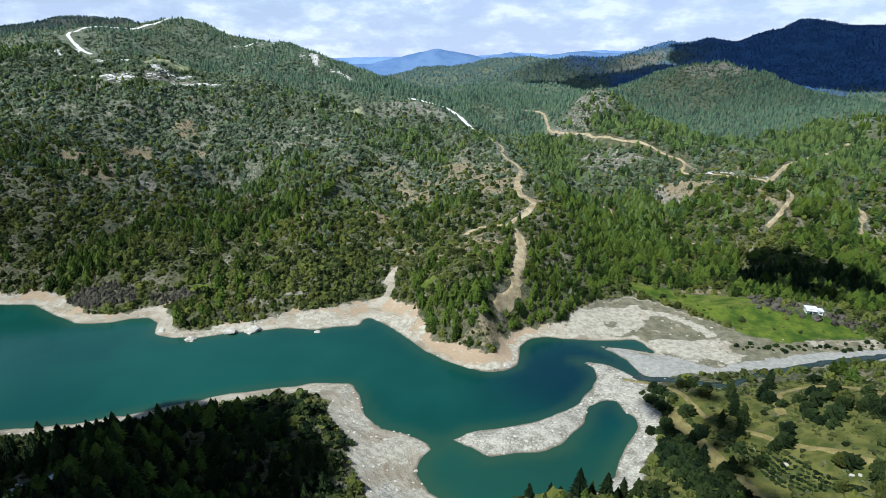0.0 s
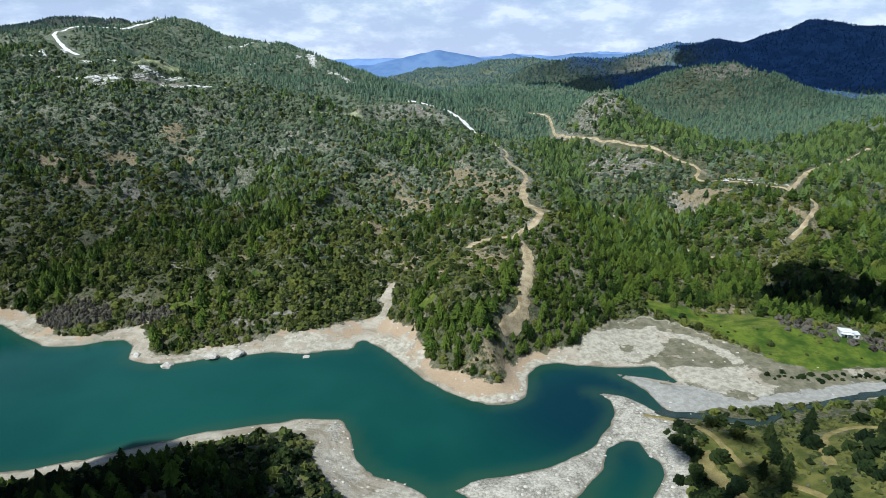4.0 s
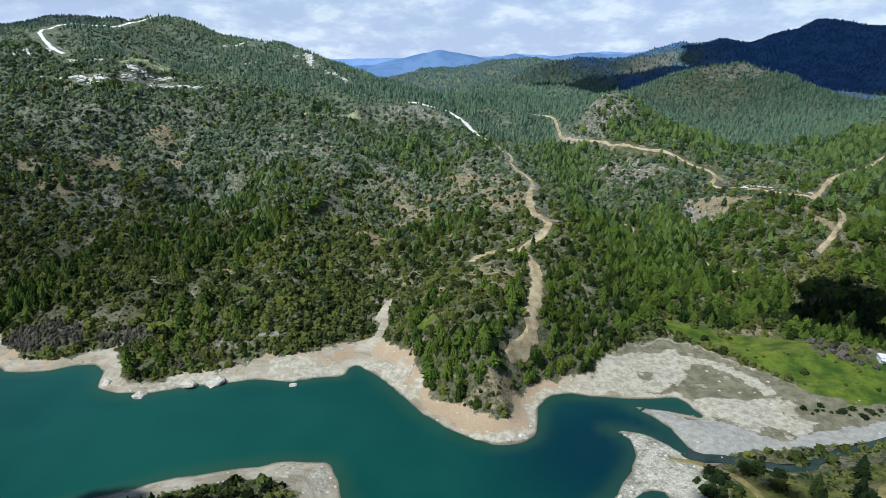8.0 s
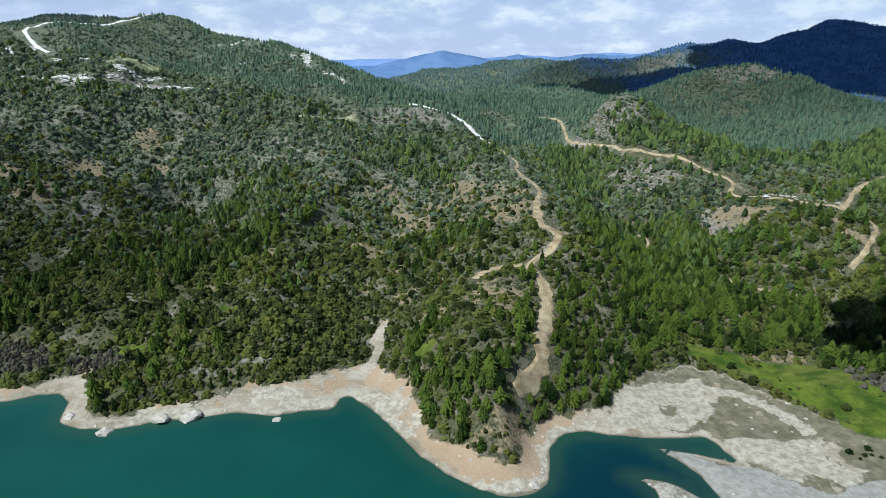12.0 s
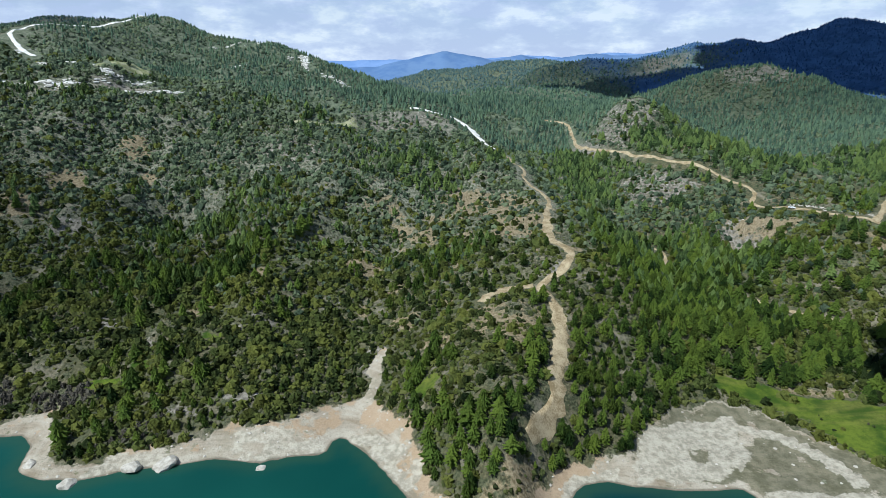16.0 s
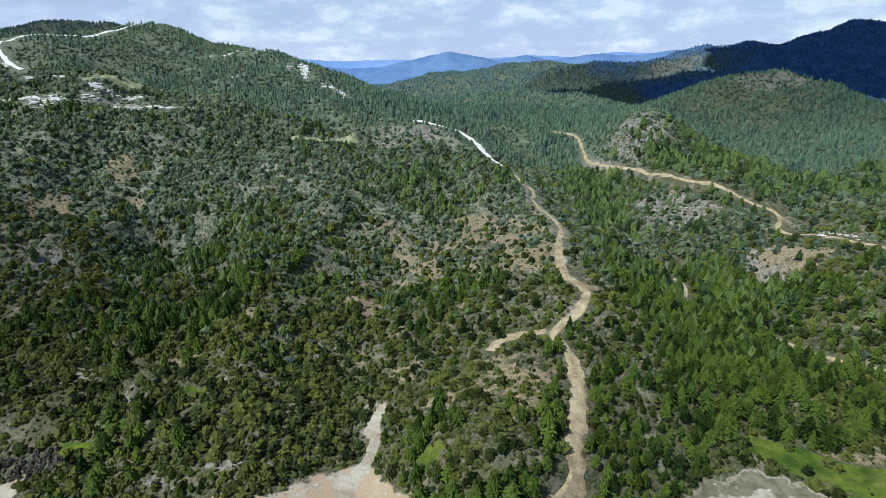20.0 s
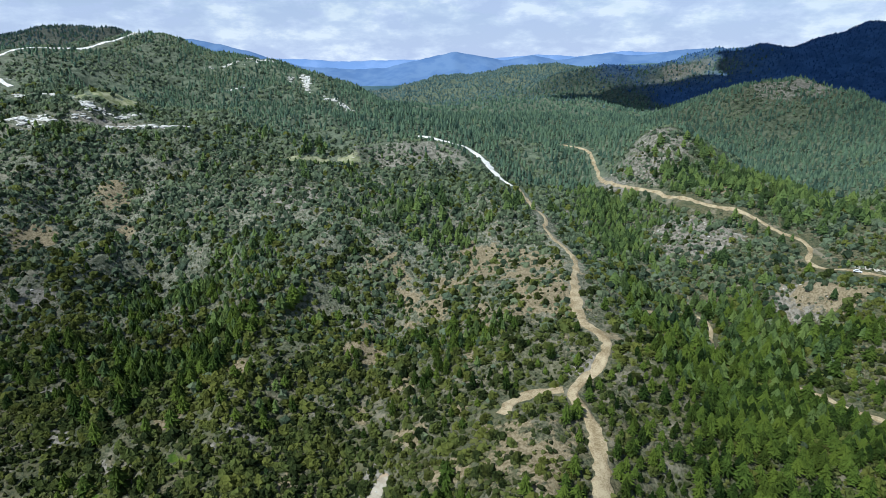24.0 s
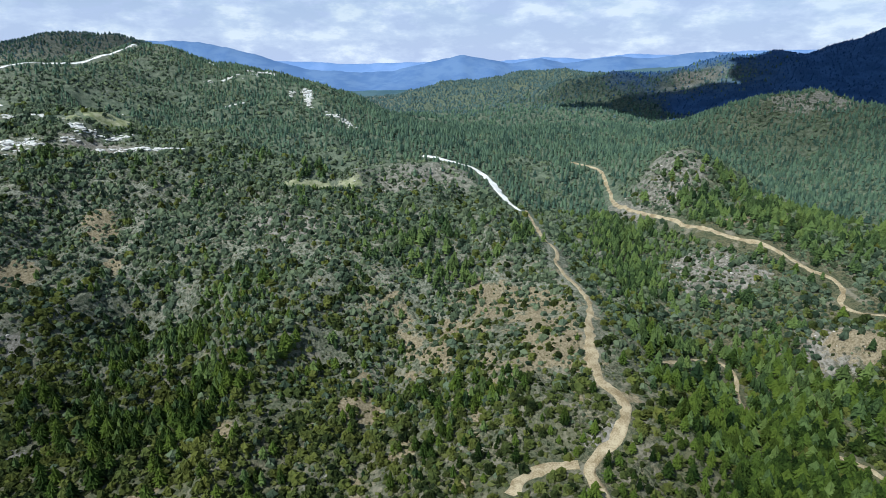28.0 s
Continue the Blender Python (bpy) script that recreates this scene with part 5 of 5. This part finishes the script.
def veil_cloud(gx, gy, gz, up, along, across, seed, material=M_THIN_CLOUD):
    """An added, unseen thin flat cloud, thickest in the middle, that dims the sun over a hillside."""
    p = Vector((gx, gy, gz)) + SUN * ((up - gz) / SUN.z)
    bm = bmesh.new()
    for k, size in enumerate((1.0, 0.75, 0.5)):
        for v in bmesh.ops.create_icosphere(bm, subdivisions=4, radius=1)["verts"]:
            n = noise.noise(v.co * 2.3 + Vector((seed, k * 0.4, 0))) * 0.22
            v.co = Vector((v.co.x * along * (size + n), v.co.y * across * (size + n), v.co.z * 26 * size))
    ob = new("cloud", cloud_mesh(bm, material))
    ob.location = p
    return tagged(ob, "thin white cloud added out of view to dim the hills", "cloud", "clouds over the hills", kind="structure")


def cloud_bank(gx, gy, gz, up, along, across, turn, seed):
    """A broad flat cloud high up, whose shadow lies on a whole mountainside."""
    bm = bmesh.new()
    for v in bmesh.ops.create_icosphere(bm, subdivisions=5, radius=1)["verts"]:
        n = 1 + 0.34 * noise.fractal(v.co * 2.1 + Vector((seed, 0, 0)), 1.0, 2.0, 4)
        v.co = Vector((v.co.x * along * n, v.co.y * across * n, v.co.z * (30 if v.co.z > 0 else 8) * n))
    ob = new("cloud", cloud_mesh(bm, M_CLOUD))
    ob.matrix_world = Matrix.Translation(Vector((gx, gy, gz)) + SUN * ((up - gz) / SUN.z)) @ Matrix.Rotation(radians(turn), 4, "Z")
    return tagged(ob, "broad white cloud high over the mountain range", "cloud", "clouds over the hills", kind="structure")


# out of view; each set up the sun's line to shade its ground point
cloud_bank(1070, 1385, 170, 1000, 500, 350, 0, 11)
cloud_bank(440, 1345, 115, 1000, 250, 84, 3, 12)
veil_cloud(-900, 1470, 230, 1500, 330, 170, 7, M_GREY_CLOUD)
veil_cloud(320, 1480, 140, 1500, 210, 125, 9, M_GREY_CLOUD)
veil_cloud(500, 930, 100, 1500, 270, 150, 5)
veil_cloud(-262, 405, 25, 1500, 160, 115, 3)
# low and wide, to block sky light from the shore hill too
shading_cloud(-165, 88, 15, 260, 158, 104, 1)
shading_cloud(93, 172, 9, 480, 13, 44, 6)
shading_cloud(215, 325, 10, 330, 40, 31, 2)

# ---- the house by the field ----
def part(name, bm, material, parent, label=""):
    me = bpy.data.meshes.new(name)
    bm.to_mesh(me)
    bm.free()
    me.materials.append(material)
    ob = new(name, me)
    ob.parent = parent
    return tagged(ob, label) if label else ob


def box(bm, x0, x1, y0, y1, z0, z1, bevel=0.0):
    r = bmesh.ops.create_cube(bm, size=1, matrix=Matrix.Translation(((x0 + x1) / 2, (y0 + y1) / 2, (z0 + z1) / 2)) @ Matrix.Diagonal((x1 - x0, y1 - y0, z1 - z0, 1)))
    if bevel:
        bmesh.ops.bevel(bm, geom=list({e for v in r["verts"] for e in v.link_edges}), offset=bevel, segments=1, affect="EDGES")
    return bm


def house():
    top = tagged(new("house"), "small white plastered farmhouse beside the green field", "house")
    top.matrix_world = pose(HOUSE_AT[0], HOUSE_AT[1], float(ground_z(*HOUSE_AT)) - 0.3, 0, 0, -18) @ Matrix.Scale(0.84, 4)
    part("wall", box(bmesh.new(), -4.5, 2.0, -2.6, 2.6, 0, 3.2, 0.03), M_WALL, top)
    part("wall", box(bmesh.new(), 2.0, 5.0, -3.4, 1.4, 0, 2.6, 0.03), M_WALL, top, "lower white plastered annexe wall")
    part("roof", box(bmesh.new(), -4.9, 2.3, -3.0, 3.0, 3.2, 3.45, 0.05), M_ROOF, top)
    part("roof", box(bmesh.new(), 2.05, 5.4, -3.8, 1.8, 2.6, 2.82, 0.05), M_ROOF, top)
    for wx in (-3.4, 0.4):
        w = part("window", box(bmesh.new(), wx - 0.55, wx + 0.55, -2.66, -2.58, 1.1, 2.2), M_DARK, top)
        part("sill", box(bmesh.new(), wx - 0.65, wx + 0.65, -2.70, -2.61, 1.0, 1.1, 0.01), M_ROOF, w)
    part("door", box(bmesh.new(), -1.8, -0.8, -2.66, -2.58, 0.1, 2.15), M_DARK, top, "dark wooden door")
    part("window", box(bmesh.new(), 3.0, 4.2, -3.46, -3.38, 0.9, 1.9), M_DARK, top)
    pergola = part("porch_roof", box(bmesh.new(), -4.6, 1.8, -5.2, -2.62, 2.55, 2.68, 0.02), M_ROOF, top, "flat white porch roof")
    for wx in (-4.4, -1.4, 1.6):
        part("post", box(bmesh.new(), wx - 0.08, wx + 0.08, -5.1, -4.94, 0, 2.55), M_WALL, pergola)


house()


def car(x, y, turn):
    z = float(ground_z(x, y)) + 0.3
    top = tagged(new("car"), "small white car parked on the dirt road", "car")
    top.matrix_world = pose(x, y, z, 0, 0, turn)
    part("body", box(bmesh.new(), -2.1, 2.1, -0.85, 0.85, 0.35, 0.95, 0.14), M_CAR, top)
    cabin = bmesh.new()
    box(cabin, -1.5, 0.9, -0.75, 0.75, 0.95, 1.5, 0.12)
    for v in cabin.verts:
        if v.co.z > 1.3:
            v.co.x *= 0.8
    part("cabin", cabin, M_CAR, top)
    part("side_window", box(bmesh.new(), -1.2, 0.6, -0.77, 0.77, 1.05, 1.36, 0.02), M_DARK, top)
    for wx in (-1.3, 1.3):
        for wy in (-0.8, 0.8):
            bm = bmesh.new()
            bmesh.ops.create_cone(bm, segments=18, radius1=0.33, radius2=0.33, depth=0.22, cap_ends=True, matrix=Matrix.Translation((wx, wy, 0.33)) @ Matrix.Rotation(radians(90), 4, "X"))
            part("wheel", bm, M_TYRE, top)


car(216, 462, -35)


# ---- shore boulders and the rock in the bay ----
def boulder_mesh(seed, sub=2):
    bm = bmesh.new()
    bmesh.ops.create_icosphere(bm, subdivisions=sub, radius=1)
    for v in bm.verts:
        n = noise.noise(v.co * 1.1 + Vector((seed * 3.1, 0, 0))) * 0.4 + noise.noise(v.co * 3 + Vector((0, seed, 0))) * 0.12
        v.co *= 1 + n
        v.co.z *= 0.62
    me = bpy.data.meshes.new("boulder")
    bm.to_mesh(me)
    bm.free()
    me.materials.append(M_ROCK)
    return me


BOULDERS = [boulder_mesh(s) for s in range(5)]
for k, (bx, by, s, label) in enumerate([(-65, 271.6, 2.2, "low pale rock just above the water"), (-127, 262.5, 3.4, "pale cream boulder at the water's edge"), (-110, 270.5, 3.8, "pale cream boulder on the shore"),
                                        (-99, 272.5, 4.6, "pale cream boulder on the shore"), (-146, 271, 2.4, "pale cream boulder on the shore"), (30, 236, 2.0, "pale boulder at the tip of the spur"),
                                        (24, 234, 1.6, "pale boulder at the tip of the spur"), (117, 137, 0.8, "white stone on the dry terrace"), (118.5, 136, 0.7, "white stone on the dry terrace"),
                                        (107, 150, 0.9, "white stone beside the field track"), (78, 216, 0.9, "pale boulder on the gravel bar")]):
    ob = tagged(new("boulder", BOULDERS[k % 5]), label, "boulder", "boulders along the shore")
    ob.matrix_world = Matrix.LocRotScale((bx, by, float(max(ground_z(bx, by), -0.6)) + 0.1 * s), Euler((0.1, 0.1, k * 1.3)), (s * 0.95, s * 0.8, s * 0.62))
small_rock = [(np.array([v.co[:] for v in me.vertices]), np.array([p.vertices[:] for p in me.polygons])) for me in [boulder_mesh(s, 1) for s in range(9, 13)]]
x, y = scatter(-280, 250, 140, 330, 2.6)
d = lake_distance(x, y)
m = (d > 0.5) & (masks(x, y)["pale"] > 0.5) & (rng.random(len(x)) < 0.12 - 0.1 * masks(x, y)["silt"] + 0.45 * masks(x, y)["rubble"])
planted("shore_stones", small_rock, x[m], y[m], *sizes(int(m.sum()), 0.2, 0.7, (0.9, 1.4)), M_ROCK, "pale stones strewn along the drawn-down shore", "stones", 0.05)
x, y = scatter(-330, 350, 200, 700, 3.0)
mk = masks(x, y)
m = (np.maximum(mk["rock"], mk["white"]) > 0.4) & (rng.random(len(x)) < 0.07)
planted("hill_rocks", small_rock, x[m], y[m], *sizes(int(m.sum()), 0.3, 1.0, (0.9, 1.5)), M_ROCK, "broken pale rock outcrops on the hillsides", "rocks", 0.1)
# broken stone on the cut bank of the eastern road
bx, by = [], []
for px, py in curve_points([(216, 466), (226, 453), (236, 443), (246, 435)], 0.6):
    for k in range(3):
        bx.append(px + 3.2 + rng.normal() * 0.9)
        by.append(py + 2.6 + rng.normal() * 0.9)
bx, by = np.array(bx), np.array(by)
planted("roadside_rubble", small_rock, bx, by, *sizes(len(bx), 0.25, 0.7, (1.0, 1.7)), M_ROCK, "pale rubble along the cut bank of the forest road", "rocks", 0.05)
# bands of bare chalk on the western hill
cx, cy = [], []
for line in CHALK:
    for px, py in curve_points(line, 1.5):
        for k in range(2):
            cx.append(px + rng.normal() * 1.6)
            cy.append(py + rng.normal() * 2.2)
cx, cy = np.array(cx), np.array(cy)
ck = fbm(cx, cy, 9, 2, 47) > -0.25
planted("chalk_outcrops", small_rock, cx[ck], cy[ck], *sizes(int(ck.sum()), 0.5, 1.7, (1.2, 2.2)), M_CHALK, "white chalk outcrops banding the western hill", "rocks", 0.1)
# grey leafless bushes behind the western shore
x, y = scatter(-250, -60, 270, 330, 1.9)
d = lake_distance(x, y)
sparse = (d > 14) & (d < 26) & (fbm(x, y, 30, 2, 91) > 0.15)
m = rng.random(len(x)) < np.maximum(0.95 * smooth(0.25, 0.6, thicket(x, y)), 0.25 * sparse)
planted("bare_thicket", NEAR_BUSHES, x[m], y[m], *sizes(int(m.sum()), 1.2, 2.6, (0.8, 1.1)), M_BARE, "leafless grey-brown thicket above the shore", "thicket")
# low bushes between the river terrace and the field
x, y = scatter(110, 240, 240, 300, 2.4)
m = (line_distance(x, y, [(146, 252), (168, 248), (200, 250), (240, 256)]) < 3.0) & (rng.random(len(x)) < 0.55)
planted("field_edge_bushes", NEAR_BUSHES, x[m], y[m], *sizes(int(m.sum()), 0.8, 2.0, (1.0, 1.6)), M_EVERGREEN_SHADE, "low dark bushes along the edge of the field", "bushes")
# leafless thicket and dark trees between the field and the house
x, y = scatter(172, 262, 262, 300, 3.0)
m = (line_distance(x, y, [(168, 300), (190, 286), (212, 272), (250, 264)]) < 7) & (np.hypot(x - HOUSE_AT[0], y - HOUSE_AT[1]) > 7) & (rng.random(len(x)) < 0.7)
planted("field_thicket", NEAR_BUSHES, x[m], y[m], *sizes(int(m.sum()), 1.6, 3.4, (0.9, 1.3)), M_BARE, "leafless grey-brown thicket along the green field", "thicket")
# scrub and bushes on the small hill by the river
x, y = scatter(74, 175, 126, 214, 1.9)
gap = np.minimum(np.minimum(line_distance(x, y, BAR_TRACK), line_distance(x, y, TERRACE_TRACK)), np.minimum(line_distance(x, y, CREST_TRACK), line_distance(x, y, FIELD_TRACK)))
slope = smooth(116, 124, x) * smooth(150, 160, y) + smooth(185, 196, y) * smooth(96, 104, x)
roll = rng.random(len(x))
m = (gap > 3) & (lake_distance(x, y) > 9) & (roll < 0.55 * slope)
planted("small_hill_scrub", LUMPS, x[m], y[m], *sizes(int(m.sum()), 0.6, 1.5, (0.9, 1.5)), M_LOW, "low grey-green scrub on the small hill", "scrub")
m = (gap > 2.5) & (lake_distance(x, y) > 11) & (x < 94) & (roll < 0.4)
planted("bank_bushes", NEAR_BUSHES, x[m], y[m], *sizes(int(m.sum()), 1.4, 3.2, (0.9, 1.3)), M_EVERGREEN_SHADE, "dark bushes crowding the bank above the gravel", "bushes")
# dense wood on the shaded hill by the shore, shade painted into its leaves
x, y = scatter(-185, -34, 92, 182, 3.0)
m = (lake_distance(x, y) > 17) & (rng.random(len(x)) < 0.8) & (masks(x, y)["white"] < 0.35)
tall = m & (y < 160) & (rng.random(len(x)) < 0.6)
planted("shore_hill_wood", NEAR_PINES, x[tall], y[tall], *sizes(int(tall.sum()), 3.5, 7.5, (0.9, 1.4)), M_EVERGREEN_SHADE, "dense dark pines on the shaded shore hill", "pine wood")
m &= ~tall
planted("shore_hill_bushes", NEAR_BUSHES, x[m], y[m], *sizes(int(m.sum()), 1.4, 2.8, (1.1, 1.6)), M_EVERGREEN_SHADE, "dark bushes on the shaded shore hill", "bushes")
# dark grove in the shade above the field, some of that shade in its leaf colour
x, y = scatter(160, 255, 290, 345, 3.4)
m = (line_distance(x, y, [(188, 318), (204, 322), (218, 318), (240, 312)]) < 15) & (np.hypot(x - HOUSE_AT[0], y - HOUSE_AT[1]) > 9) & (rng.random(len(x)) < 0.85) & (masks(x, y)["grass"] < 0.4)
planted("dark_grove", NEAR_PINES, x[m], y[m], *sizes(int(m.sum()), 4.0, 9.0, (0.9, 1.3)), M_EVERGREEN_SHADE, "grove of dark trees above the green field", "trees")
# rows of low vines on the terraces
vx, vy = [], []
for row in range(7):
    for k in range(40):
        u = k / 39
        vx.append(96 + 2.3 * row + 6.0 * u * u + rng.uniform(-0.3, 0.3))
        vy.append(172 - 3.2 * row - (34 - 2.0 * row) * u + rng.uniform(-0.3, 0.3))
vx, vy = np.array(vx), np.array(vy)
vk = (rng.random(len(vx)) < 0.85) & (line_distance(vx, vy, FIELD_TRACK) > 3) & (line_distance(vx, vy, CREST_TRACK) > 3)
planted("vine_rows", LUMPS, vx[vk], vy[vk], *sizes(int(vk.sum()), 0.7, 1.2, (1.0, 1.5)), M_EVERGREEN_SHADE, "curved rows of low bushes on dry terraces", "bushes")
